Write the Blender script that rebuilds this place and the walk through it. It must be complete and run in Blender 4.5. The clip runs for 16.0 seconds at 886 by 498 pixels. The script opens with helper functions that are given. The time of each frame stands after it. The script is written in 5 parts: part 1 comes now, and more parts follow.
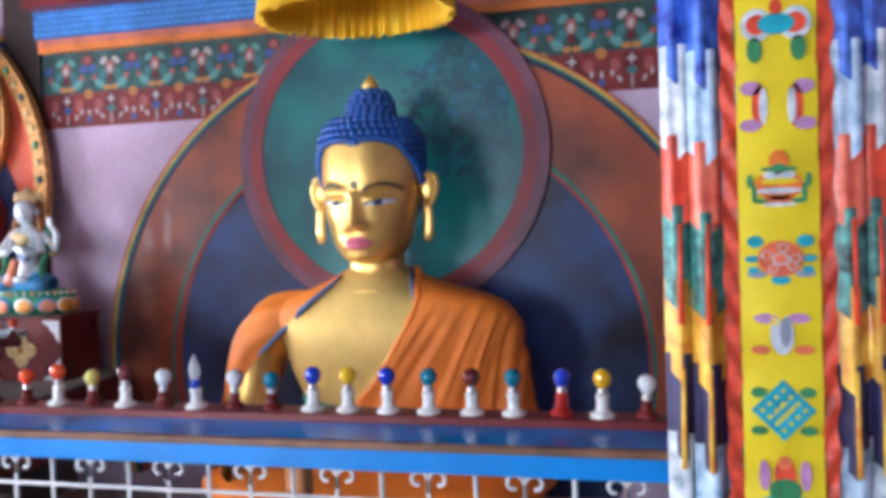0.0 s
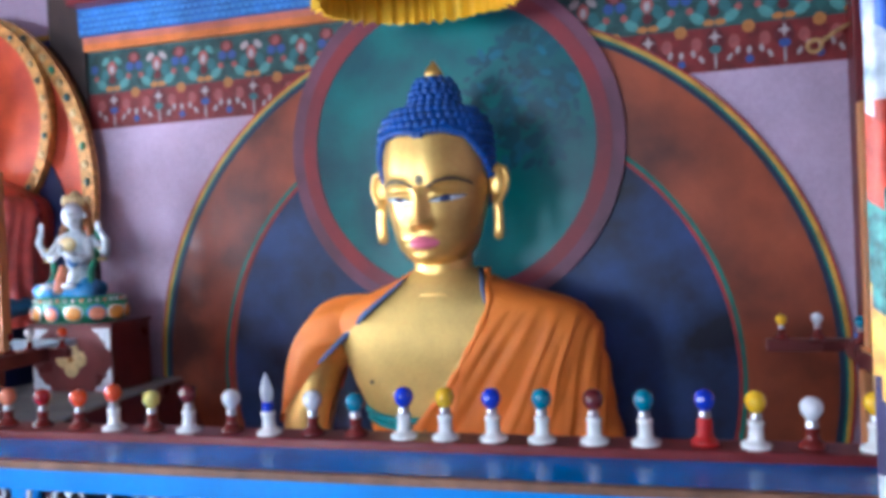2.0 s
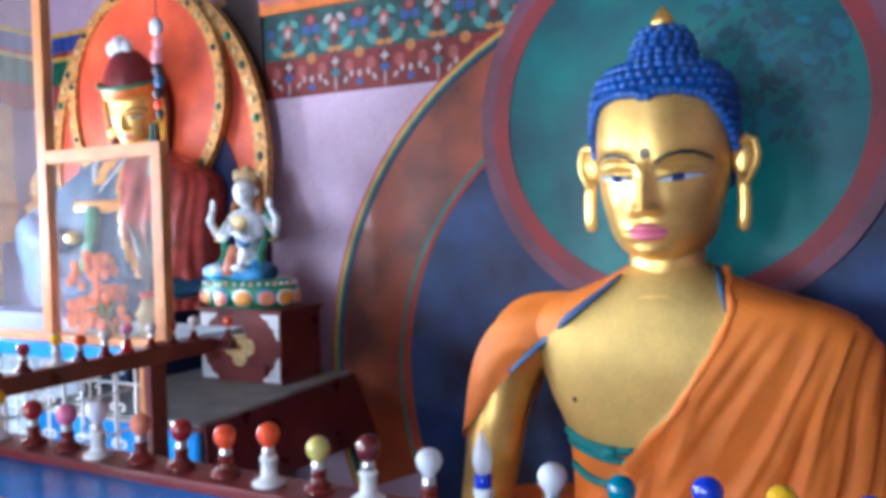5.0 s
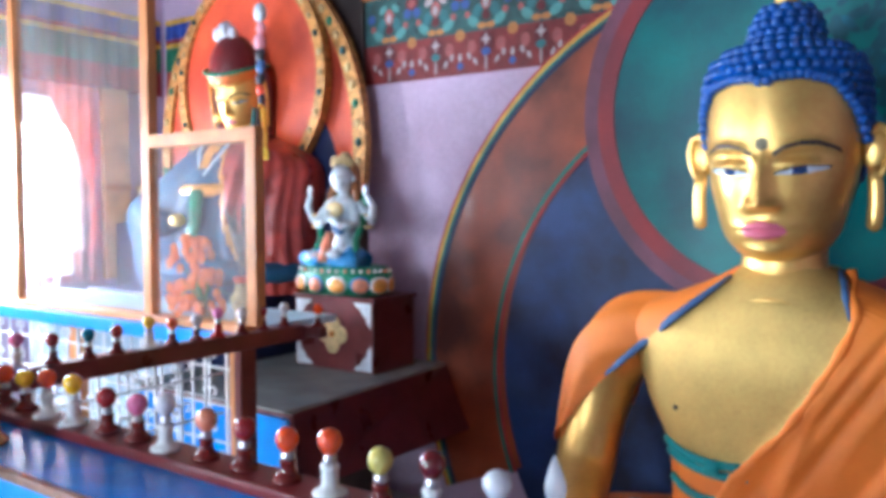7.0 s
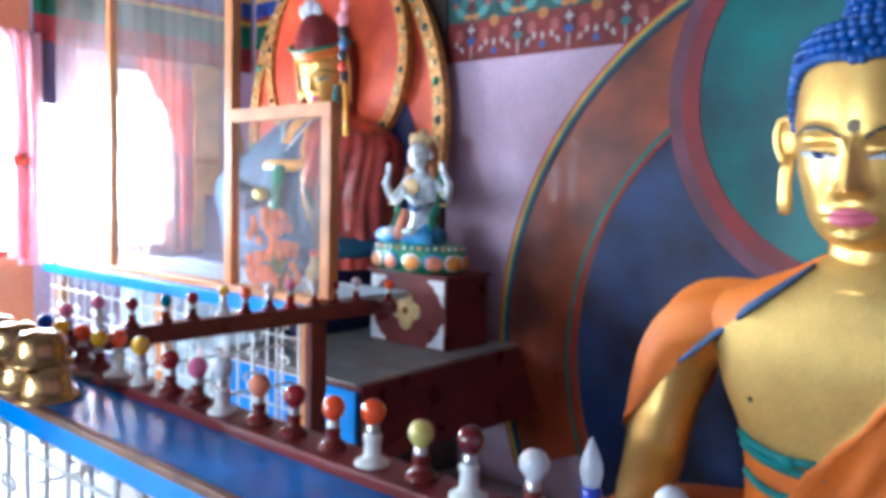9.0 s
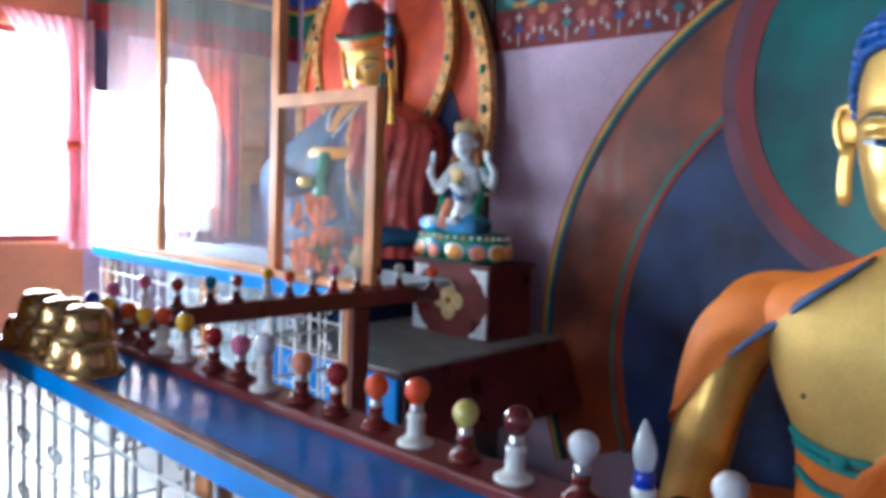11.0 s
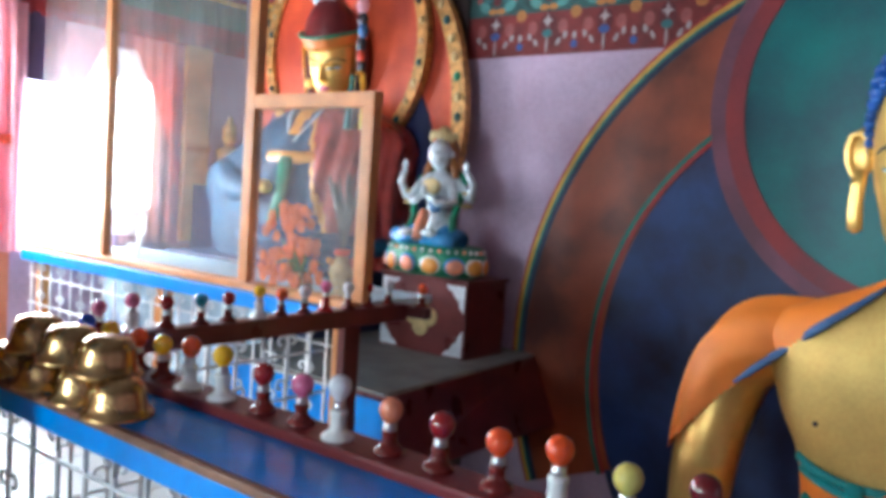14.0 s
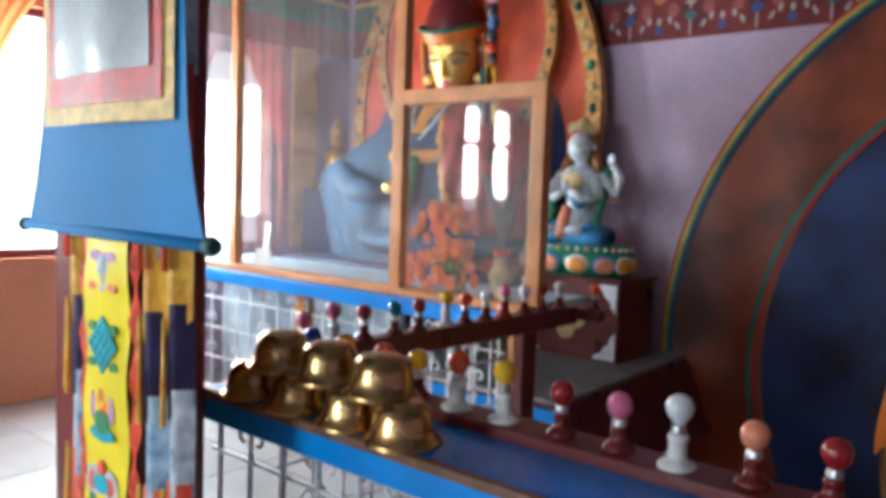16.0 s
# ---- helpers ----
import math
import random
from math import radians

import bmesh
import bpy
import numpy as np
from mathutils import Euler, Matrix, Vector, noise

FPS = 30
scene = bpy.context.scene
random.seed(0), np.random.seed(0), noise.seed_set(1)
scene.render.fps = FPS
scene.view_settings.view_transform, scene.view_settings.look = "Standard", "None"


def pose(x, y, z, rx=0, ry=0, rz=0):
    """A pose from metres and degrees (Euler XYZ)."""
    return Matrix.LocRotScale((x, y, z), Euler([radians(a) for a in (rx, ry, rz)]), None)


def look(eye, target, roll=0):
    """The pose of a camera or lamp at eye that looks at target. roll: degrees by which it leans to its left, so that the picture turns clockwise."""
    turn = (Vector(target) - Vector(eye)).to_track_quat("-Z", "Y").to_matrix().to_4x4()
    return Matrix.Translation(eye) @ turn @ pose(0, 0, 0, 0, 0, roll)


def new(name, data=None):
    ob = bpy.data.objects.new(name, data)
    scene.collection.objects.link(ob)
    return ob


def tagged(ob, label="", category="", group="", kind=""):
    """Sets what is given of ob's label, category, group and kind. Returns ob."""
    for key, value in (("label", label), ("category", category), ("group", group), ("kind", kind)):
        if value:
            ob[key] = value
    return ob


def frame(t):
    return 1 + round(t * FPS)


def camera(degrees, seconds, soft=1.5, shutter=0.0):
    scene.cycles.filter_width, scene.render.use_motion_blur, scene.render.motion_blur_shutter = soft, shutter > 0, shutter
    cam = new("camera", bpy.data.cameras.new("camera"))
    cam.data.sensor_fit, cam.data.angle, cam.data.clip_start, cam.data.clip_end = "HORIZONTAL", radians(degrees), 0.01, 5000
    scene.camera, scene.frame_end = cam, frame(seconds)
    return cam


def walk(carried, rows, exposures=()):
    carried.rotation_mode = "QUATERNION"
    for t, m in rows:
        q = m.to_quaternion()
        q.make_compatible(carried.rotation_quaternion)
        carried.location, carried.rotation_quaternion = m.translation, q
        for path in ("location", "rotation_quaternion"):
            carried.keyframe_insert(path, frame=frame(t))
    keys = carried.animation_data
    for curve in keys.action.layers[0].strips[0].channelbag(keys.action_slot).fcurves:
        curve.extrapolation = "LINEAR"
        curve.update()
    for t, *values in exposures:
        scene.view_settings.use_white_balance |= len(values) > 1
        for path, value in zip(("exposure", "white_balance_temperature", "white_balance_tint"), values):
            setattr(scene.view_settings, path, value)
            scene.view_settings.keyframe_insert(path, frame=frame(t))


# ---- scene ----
cam = camera(57.6, 16.0, soft=4.5)
PATH = [
    (0, (0.702, 0.059, 1.554), (0.238, 2.004, 1.516), -1.7),
    (0.5, (0.660, 0.101, 1.549), (0.186, 2.044, 1.514), -2.0),
    (1, (0.596, 0.156, 1.556), (0.109, 2.095, 1.521), -2.4),
    (1.5, (0.522, 0.221, 1.552), (0.016, 2.155, 1.521), -2.6),
    (2, (0.459, 0.332, 1.558), (-0.097, 2.253, 1.520), -2.6),
    (2.5, (0.402, 0.475, 1.564), (-0.224, 2.374, 1.512), -2.7),
    (3, (0.318, 0.596, 1.563), (-0.371, 2.473, 1.501), -2.6),
    (3.5, (0.227, 0.691, 1.564), (-0.518, 2.545, 1.492), -2.6),
    (4, (0.143, 0.768, 1.571), (-0.656, 2.600, 1.494), -2.6),
    (4.5, (0.071, 0.850, 1.571), (-0.788, 2.655, 1.501), -2.0),
    (5, (0.018, 0.946, 1.579), (-0.911, 2.715, 1.511), -1.3),
    (7.5, (-0.009, 1.117, 1.593), (-1.205, 2.717, 1.487), 0.3),
    (8, (0.020, 1.141, 1.584), (-1.217, 2.707, 1.467), 0.8),
    (8.5, (0.036, 1.153, 1.584), (-1.245, 2.683, 1.452), 1.1),
    (9, (0.035, 1.159, 1.578), (-1.285, 2.655, 1.434), 1.3),
    (9.5, (0.027, 1.169, 1.571), (-1.330, 2.630, 1.414), 1.7),
    (10, (0.018, 1.182, 1.558), (-1.378, 2.606, 1.400), 2.0),
    (12.5, (-0.136, 1.140, 1.533), (-1.515, 2.579, 1.370), 2.5),
    (13, (-0.264, 1.077, 1.533), (-1.558, 2.594, 1.371), 2.9),
    (13.5, (-0.345, 1.058, 1.545), (-1.575, 2.628, 1.392), 3.3),
    (14, (-0.428, 1.056, 1.561), (-1.644, 2.638, 1.423), 3.8),
    (14.5, (-0.549, 1.045, 1.575), (-1.815, 2.588, 1.446), 3.8),
    (15, (-0.653, 1.033, 1.568), (-1.998, 2.507, 1.437), 3.2),
    (15.5, (-0.796, 0.971, 1.541), (-2.152, 2.435, 1.405), 2.4),
    (16, (-0.949, 0.894, 1.525), (-2.258, 2.399, 1.379), 1.9),
]
EXPOSURE = [(0.0, 0.3, 5850, 8), (2.5, 0.32, 5300, 5), (5.0, 0.42, 5350, 3), (9.0, 0.25, 5350, 0), (12.5, -0.42, 5550, -2), (13.5, -0.25, 5650, -3), (15.0, 0.0, 5800, -2), (16.0, -0.6, 6000, -1)]
walk(cam, [(t, look(eye, target, roll)) for t, eye, target, roll in PATH], EXPOSURE)
# light: daylight windows in the west wall and behind the camera
WIN_W, WIN_S = 100.0, 66.0
world = bpy.data.worlds.new("sky")
scene.world = world
world.use_nodes = True
wn = world.node_tree
sky = wn.nodes.new("ShaderNodeTexSky")
sky.sky_type, sky.sun_disc = "NISHITA", False
sky.sun_elevation, sky.sun_rotation = radians(40), radians(250)
wn.links.new(sky.outputs[0], wn.nodes["Background"].inputs[0])
wn.nodes["Background"].inputs[1].default_value = 0.12


def window_light(name, x, y, z, w, h, target, watts, colour):
    d = bpy.data.lights.new(name, "AREA")
    d.shape, d.size, d.size_y, d.energy, d.color = "RECTANGLE", w, h, watts, colour
    ob = new(name, d)
    ob.matrix_world = look((x, y, z), target)
    return ob


# ---------------------------------------------------------------- materials
def rgb(r, g, b):
    """Linear colour from a 0-255 display colour."""
    return tuple(((c / 255 + 0.055) / 1.055) ** 2.4 if c > 10 else c / 255 / 12.92 for c in (r, g, b))


def paint(name, base, rough=0.5, var=0.18, scale=4.0, bump=0.15, metal=0.0, fine=90.0, dirt=None, coat=0.0, gloss=0.5):
    m = bpy.data.materials.new(name)
    m.use_nodes = True
    nt = m.node_tree
    b = nt.nodes["Principled BSDF"]
    tc = nt.nodes.new("ShaderNodeTexCoord")
    n1 = nt.nodes.new("ShaderNodeTexNoise")
    n1.inputs["Scale"].default_value, n1.inputs["Detail"].default_value = scale, 6
    n2 = nt.nodes.new("ShaderNodeTexNoise")
    n2.inputs["Scale"].default_value, n2.inputs["Detail"].default_value = fine, 3
    ramp = nt.nodes.new("ShaderNodeValToRGB")
    lo = tuple(c * (1 - var) for c in base) if dirt is None else dirt
    hi = tuple(min(1, c * (1 + var)) for c in base)
    ramp.color_ramp.elements[0].color, ramp.color_ramp.elements[0].position = (*lo, 1), 0.32
    ramp.color_ramp.elements[1].color, ramp.color_ramp.elements[1].position = (*hi, 1), 0.66
    mix = nt.nodes.new("ShaderNodeMix")
    mix.data_type, mix.blend_type = "RGBA", "OVERLAY"
    mix.inputs[0].default_value = 0.22
    for n in (n1, n2):
        nt.links.new(tc.outputs["Object"], n.inputs["Vector"])
    nt.links.new(n1.outputs[0], ramp.inputs[0])
    nt.links.new(ramp.outputs[0], mix.inputs[6])
    nt.links.new(n2.outputs[0], mix.inputs[7])
    nt.links.new(mix.outputs[2], b.inputs["Base Color"])
    bp = nt.nodes.new("ShaderNodeBump")
    bp.inputs["Strength"].default_value, bp.inputs["Distance"].default_value = bump, 0.006
    nt.links.new(n2.outputs[0], bp.inputs["Height"])
    nt.links.new(bp.outputs[0], b.inputs["Normal"])
    rr = nt.nodes.new("ShaderNodeMapRange")
    rr.inputs[3].default_value, rr.inputs[4].default_value = max(0.03, rough - 0.1), min(1, rough + 0.1)
    nt.links.new(n1.outputs[0], rr.inputs[0])
    nt.links.new(rr.outputs[0], b.inputs["Roughness"])
    b.inputs["Metallic"].default_value = metal
    b.inputs["Coat Weight"].default_value = coat
    b.inputs["Specular IOR Level"].default_value = gloss
    return m


def glassy(name, tint, alpha_rough=0.02):
    m = bpy.data.materials.new(name)
    m.use_nodes = True
    nt = m.node_tree
    nt.nodes.remove(nt.nodes["Principled BSDF"])
    out = nt.nodes["Material Output"]
    tr = nt.nodes.new("ShaderNodeBsdfTransparent")
    tr.inputs[0].default_value = (*tint, 1)
    gl = nt.nodes.new("ShaderNodeBsdfGlossy")
    gl.inputs["Roughness"].default_value = alpha_rough
    lw = nt.nodes.new("ShaderNodeLayerWeight")
    lw.inputs[0].default_value = 0.5
    pw = nt.nodes.new("ShaderNodeMath")
    pw.operation = "POWER"
    pw.inputs[1].default_value = 3.5
    fr = nt.nodes.new("ShaderNodeMapRange")
    fr.inputs[3].default_value, fr.inputs[4].default_value = 0.04, 0.75
    nt.links.new(lw.outputs["Facing"], pw.inputs[0])
    nt.links.new(pw.outputs[0], fr.inputs[0])
    mx = nt.nodes.new("ShaderNodeMixShader")
    nt.links.new(fr.outputs[0], mx.inputs[0])
    nt.links.new(tr.outputs[0], mx.inputs[1])
    nt.links.new(gl.outputs[0], mx.inputs[2])
    nt.links.new(mx.outputs[0], out.inputs[0])
    return m


def hazy(name, tint, amount):
    """Clear glass under an uneven pale film that stands in for window glare."""
    m = glassy(name, tint)
    nt = m.node_tree
    out = nt.nodes["Material Output"]
    clean = out.inputs[0].links[0].from_socket
    tl, df = nt.nodes.new("ShaderNodeBsdfTranslucent"), nt.nodes.new("ShaderNodeBsdfDiffuse")
    for n in (tl, df):
        n.inputs[0].default_value = (0.86, 0.88, 0.9, 1)
    film = nt.nodes.new("ShaderNodeMixShader")
    film.inputs[0].default_value = 0.35
    nt.links.new(tl.outputs[0], film.inputs[1])
    nt.links.new(df.outputs[0], film.inputs[2])
    tc, ns, mr = nt.nodes.new("ShaderNodeTexCoord"), nt.nodes.new("ShaderNodeTexNoise"), nt.nodes.new("ShaderNodeMapRange")
    ns.inputs["Scale"].default_value, ns.inputs["Detail"].default_value = 3.0, 6
    mr.inputs[1].default_value, mr.inputs[2].default_value = 0.3, 0.7
    mr.inputs[3].default_value, mr.inputs[4].default_value = amount * 0.6, amount * 1.4
    nt.links.new(tc.outputs["Object"], ns.inputs["Vector"])
    nt.links.new(ns.outputs[0], mr.inputs[0])
    mx = nt.nodes.new("ShaderNodeMixShader")
    nt.links.new(mr.outputs[0], mx.inputs[0])
    nt.links.new(clean, mx.inputs[1])
    nt.links.new(film.outputs[0], mx.inputs[2])
    nt.links.new(mx.outputs[0], out.inputs[0])
    return m


def sheer(name, base, through_part=0.6):
    """Thin cloth that lets part of the daylight through."""
    m = paint(name, base, 0.8, 0.15, 5)
    nt = m.node_tree
    b, out = nt.nodes["Principled BSDF"], nt.nodes["Material Output"]
    tl, mx = nt.nodes.new("ShaderNodeBsdfTranslucent"), nt.nodes.new("ShaderNodeMixShader")
    nt.links.new(b.inputs["Base Color"].links[0].from_socket, tl.inputs[0])
    mx.inputs[0].default_value = through_part
    nt.links.new(b.outputs[0], mx.inputs[1])
    nt.links.new(tl.outputs[0], mx.inputs[2])
    nt.links.new(mx.outputs[0], out.inputs[0])
    return m


LILAC = paint("lilac_wall", rgb(200, 176, 200), 0.72, 0.16, 1.6, 0.25, fine=45)
PEACH = paint("peach_wall", rgb(214, 140, 105), 0.75, 0.12, 1.5, 0.25, fine=45)
CEIL = paint("ceiling_paint", rgb(104, 96, 104), 0.7, 0.2, 2.0)
FLOOR = paint("floor_stone", rgb(186, 184, 182), 0.35, 0.2, 1.8, 0.2)
MAROON = paint("maroon_paint", rgb(112, 34, 36), 0.38, 0.25, 5, 0.2)
DARKWOOD = paint("dark_red_wood", rgb(100, 42, 42), 0.3, 0.3, 6, 0.2)
BLUE = paint("blue_gloss", rgb(0, 132, 222), 0.2, 0.3, 5, 0.05, gloss=0.3)
LIGHTBLUE = paint("light_blue_paint", rgb(14, 136, 224), 0.36, 0.15, 5, 0.15)
BROWNTRIM = paint("worn_brown_edge", rgb(120, 84, 62), 0.5, 0.4, 12, 0.3)
WHITE = paint("white_enamel", rgb(232, 232, 232), 0.35, 0.08, 6, 0.1)
CERAMIC = paint("white_ceramic", rgb(236, 236, 232), 0.22, 0.05, 9, 0.03)
BAKELITE = paint("brown_bakelite", rgb(110, 34, 30), 0.25, 0.2, 9, 0.05)
REDHOLD = paint("red_bakelite", rgb(176, 36, 36), 0.25, 0.2, 9, 0.05)
STEEL = paint("bulb_cap_metal", rgb(190, 190, 190), 0.3, 0.15, 20, 0.1, metal=0.9)
BRASS = paint("brass", rgb(190, 158, 106), 0.26, 0.35, 7, 0.12, metal=1.0)
GOLD = paint("gilt", rgb(234, 192, 108), 0.34, 0.16, 3.0, 0.05, metal=0.7, fine=40)
CHESTGOLD = paint("dull_gilt", rgb(214, 180, 104), 0.56, 0.2, 3.0, 0.1, metal=0.55, fine=60)
BROCADE = paint("pale_gold_brocade", rgb(204, 170, 92), 0.55, 0.3, 40, 0.3)
DARKRED = paint("dark_red_silk", rgb(176, 44, 38), 0.5, 0.3, 18, 0.3)
HAIR = paint("blue_hair", rgb(22, 80, 160), 0.36, 0.25, 12, 0.1, coat=0.1)
ROBE = paint("orange_cloth", rgb(248, 136, 44), 0.6, 0.12, 5, 0.3, fine=160)
LINING = paint("blue_lining", rgb(62, 96, 140), 0.55, 0.35, 9)
TEALCLOTH = paint("teal_sash", rgb(40, 150, 150), 0.5, 0.2, 9)
LIPS = paint("pink_lips", rgb(214, 112, 134), 0.4, 0.1, 20, 0.05)
INK = paint("dark_brow", rgb(52, 44, 50), 0.5, 0.2, 20)
EYEWHITE = paint("eye_white", rgb(205, 215, 225), 0.3, 0.1, 20, 0.03)
EYEBLUE = paint("eye_blue", rgb(40, 70, 120), 0.3, 0.1, 20, 0.03)
ARCH = paint("painted_orange_arch", rgb(150, 70, 38), 0.42, 0.45, 1.7, 0.12, dirt=rgb(74, 27, 16), coat=0.05)
NAVY = paint("painted_blue_field", rgb(36, 60, 110), 0.46, 0.5, 2.6, 0.15, dirt=rgb(9, 15, 46))
TEAL = paint("painted_teal_disc", rgb(4, 112, 108), 0.4, 0.25, 1.8, 0.15, dirt=rgb(4, 70, 84))
RING = paint("painted_red_ring", rgb(132, 40, 44), 0.5, 0.3, 2.2, 0.15, dirt=rgb(112, 44, 58))
RINGEDGE = paint("painted_mauve_edge", rgb(112, 66, 84), 0.5, 0.3, 3)
GREENLINE = paint("green_line", rgb(34, 120, 104), 0.5, 0.2, 8)
REDLINE = paint("red_line", rgb(170, 46, 50), 0.5, 0.2, 8)
YELLOWLINE = paint("yellow_line", rgb(206, 160, 60), 0.5, 0.25, 8)
NAVYLINE = paint("navy_line", rgb(26, 42, 70), 0.5, 0.2, 8)
FRIEZERED = paint("frieze_red", rgb(118, 36, 36), 0.6, 0.4, 9, 0.2)
FRIEZEGREEN = paint("frieze_green", rgb(44, 80, 78), 0.6, 0.5, 14, 0.2)
SCALEBLUE = paint("scale_blue", rgb(48, 110, 190), 0.5, 0.25, 9)
ORANGEBAND = paint("orange_band", rgb(214, 120, 50), 0.5, 0.25, 6)
YELLOWCLOTH = paint("yellow_cloth", rgb(238, 190, 16), 0.55, 0.12, 6, 0.25, fine=140)
SILKYELLOW = paint("yellow_silk", rgb(246, 220, 24), 0.42, 0.12, 7, 0.25, fine=150)
SILKRED = paint("red_silk", rgb(228, 76, 48), 0.36, 0.4, 18, 0.3, fine=120)
SILKBLUE = paint("blue_silk", rgb(84, 128, 226), 0.32, 0.2, 26, 0.3, fine=120, dirt=rgb(26, 40, 150))
SILKWHITE = paint("white_silk", rgb(228, 234, 240), 0.3, 0.1, 26, 0.3, fine=120, dirt=rgb(150, 168, 182))
SILKGREEN = paint("green_silk", rgb(84, 160, 150), 0.42, 0.3, 34, 0.3, fine=120, dirt=rgb(18, 40, 48))
SILKGOLD = paint("gold_silk", rgb(246, 196, 70), 0.34, 0.2, 24, 0.3, fine=120, dirt=rgb(222, 132, 40))
SILKCORAL = paint("coral_silk", rgb(248, 128, 100), 0.34, 0.2, 22, 0.3, fine=120, dirt=rgb(224, 84, 60))
SILKPALE = paint("pale_blue_silk", rgb(206, 226, 244), 0.3, 0.1, 26, 0.3, fine=120, dirt=rgb(130, 170, 206))
SILKDARK = paint("dark_silk", rgb(46, 40, 86), 0.45, 0.4, 12, 0.3)
BLUECLOTH = paint("blue_cotton", rgb(36, 124, 184), 0.7, 0.1, 4, 0.3, fine=160)
PINEWOOD = paint("varnished_pine", rgb(204, 138, 84), 0.42, 0.2, 5, 0.15)
GREYTOP = paint("grey_cloth_top", rgb(140, 140, 136), 0.7, 0.2, 5)
STATWHITE = paint("white_glaze", rgb(200, 208, 214), 0.3, 0.25, 18, 0.1, metal=0.15)
STATGREEN = paint("green_glaze", rgb(40, 130, 96), 0.3, 0.3, 14)
STATBLUE = paint("blue_glaze", rgb(66, 140, 196), 0.28, 0.25, 14, coat=0.3)
STATPINK = paint("peach_glaze", rgb(232, 150, 116), 0.35, 0.2, 14)
STATORANGE = paint("orange_glaze", rgb(222, 150, 60), 0.35, 0.2, 14)
GURUROBE = paint("maroon_robe", rgb(166, 62, 54), 0.3, 0.35, 8, coat=0.4)
GURUBLUE = paint("teal_robe", rgb(20, 72, 104), 0.7, 0.3, 8)
NIMBUS = paint("nimbus_orange", rgb(208, 84, 44), 0.5, 0.25, 2.5, dirt=rgb(160, 50, 30))
NIMBUSEDGE = paint("carved_gilt_border", rgb(190, 140, 76), 0.45, 0.45, 26, 0.5, metal=0.3)
DEEPBLUE = paint("deep_blue_back", rgb(22, 36, 84), 0.55, 0.3, 4)
# the pale film puts the veil of window glare into the glass
GLASS = hazy("hazy_glass", (0.95, 0.96, 0.96), 0.11)
BULBGLASS = paint("clear_bulb_glass", rgb(228, 232, 238), 0.08, 0.1, 12, 0.02)
BULBGLASS.node_tree.nodes["Principled BSDF"].inputs["Alpha"].default_value = 0.5
FLOWER = paint("orange_petals", rgb(250, 112, 22), 0.55, 0.3, 20)
LEAF = paint("leaf_green", rgb(90, 130, 50), 0.5, 0.3, 20)
FEATHER = paint("peacock_feather", rgb(70, 70, 66), 0.5, 0.4, 20)
PALECURTAIN = sheer("pink_curtain", rgb(238, 186, 194), 0.45)
ORANGECURTAIN = sheer("orange_curtain", rgb(240, 110, 66), 0.6)
PAPER = paint("white_card", rgb(235, 235, 230), 0.6, 0.05, 8)
SILVERPRINT = paint("silver_grey_print", rgb(112, 120, 128), 0.42, 0.35, 9, 0.1, coat=0.1)


# ---------------------------------------------------------------- mesh helpers
def mesh_of(name, bm, mats, smooth=False):
    me = bpy.data.meshes.new(name)
    bmesh.ops.recalc_face_normals(bm, faces=bm.faces)
    if smooth:
        for f in bm.faces:
            f.smooth = True
    bm.to_mesh(me)
    bm.free()
    for m in (mats if isinstance(mats, (list, tuple)) else [mats]):
        me.materials.append(m)
    return me


def thing(name, label, category, group="", kind="", at=(0, 0, 0)):
    ob = new(name)
    ob.empty_display_size = 0.05
    ob.location = at
    return tagged(ob, label, category, group, kind)


def solo(name, bm, mats, label, category, group="", kind="", smooth=False):
    return tagged(new(name, mesh_of(name, bm, mats, smooth)), label, category, group, kind)


def part(name, bm, mats, parent, label="", smooth=False):
    ob = new(name, mesh_of(name, bm, mats, smooth) if isinstance(bm, bmesh.types.BMesh) else bm)
    ob.parent = parent
    return tagged(ob, label)


def box(bm, x0, x1, y0, y1, z0, z1, mi=0, bevel=0.0):
    vs = [bm.verts.new((x, y, z)) for x in (x0, x1) for y in (y0, y1) for z in (z0, z1)]
    fs = [bm.faces.new([vs[i] for i in q]) for q in ((0, 1, 3, 2), (4, 6, 7, 5), (0, 4, 5, 1), (2, 3, 7, 6), (0, 2, 6, 4), (1, 5, 7, 3))]
    if bevel:
        es = list({e for f in fs for e in f.edges})
        r = bmesh.ops.bevel(bm, geom=es, offset=bevel, segments=2, affect="EDGES", profile=0.5)
        fs = [f for f in bm.faces if f.is_valid and any(v in set(r["verts"]) for v in f.verts)]
    for f in fs:
        if f.is_valid:
            f.material_index = mi
    return bm


def bm_box(*a, **k):
    return box(bmesh.new(), *a, **k)


def lathe(bm, prof, c=(0, 0, 0), n=20, mi=0, sx=1.0, sy=1.0):
    """Turned shape: prof is rows of (radius, height)."""
    rings = []
    for r, z in prof:
        rings.append([bm.verts.new((c[0] + sx * r * math.cos(2 * math.pi * i / n), c[1] + sy * r * math.sin(2 * math.pi * i / n), c[2] + z)) for i in range(n)])
    for a, b in zip(rings, rings[1:]):
        for i in range(n):
            f = bm.faces.new((a[i], a[(i + 1) % n], b[(i + 1) % n], b[i]))
            f.material_index, f.smooth = mi, True
    for ring in (rings[0], rings[-1]):
        f = bm.faces.new(ring)
        f.material_index = mi
    return bm


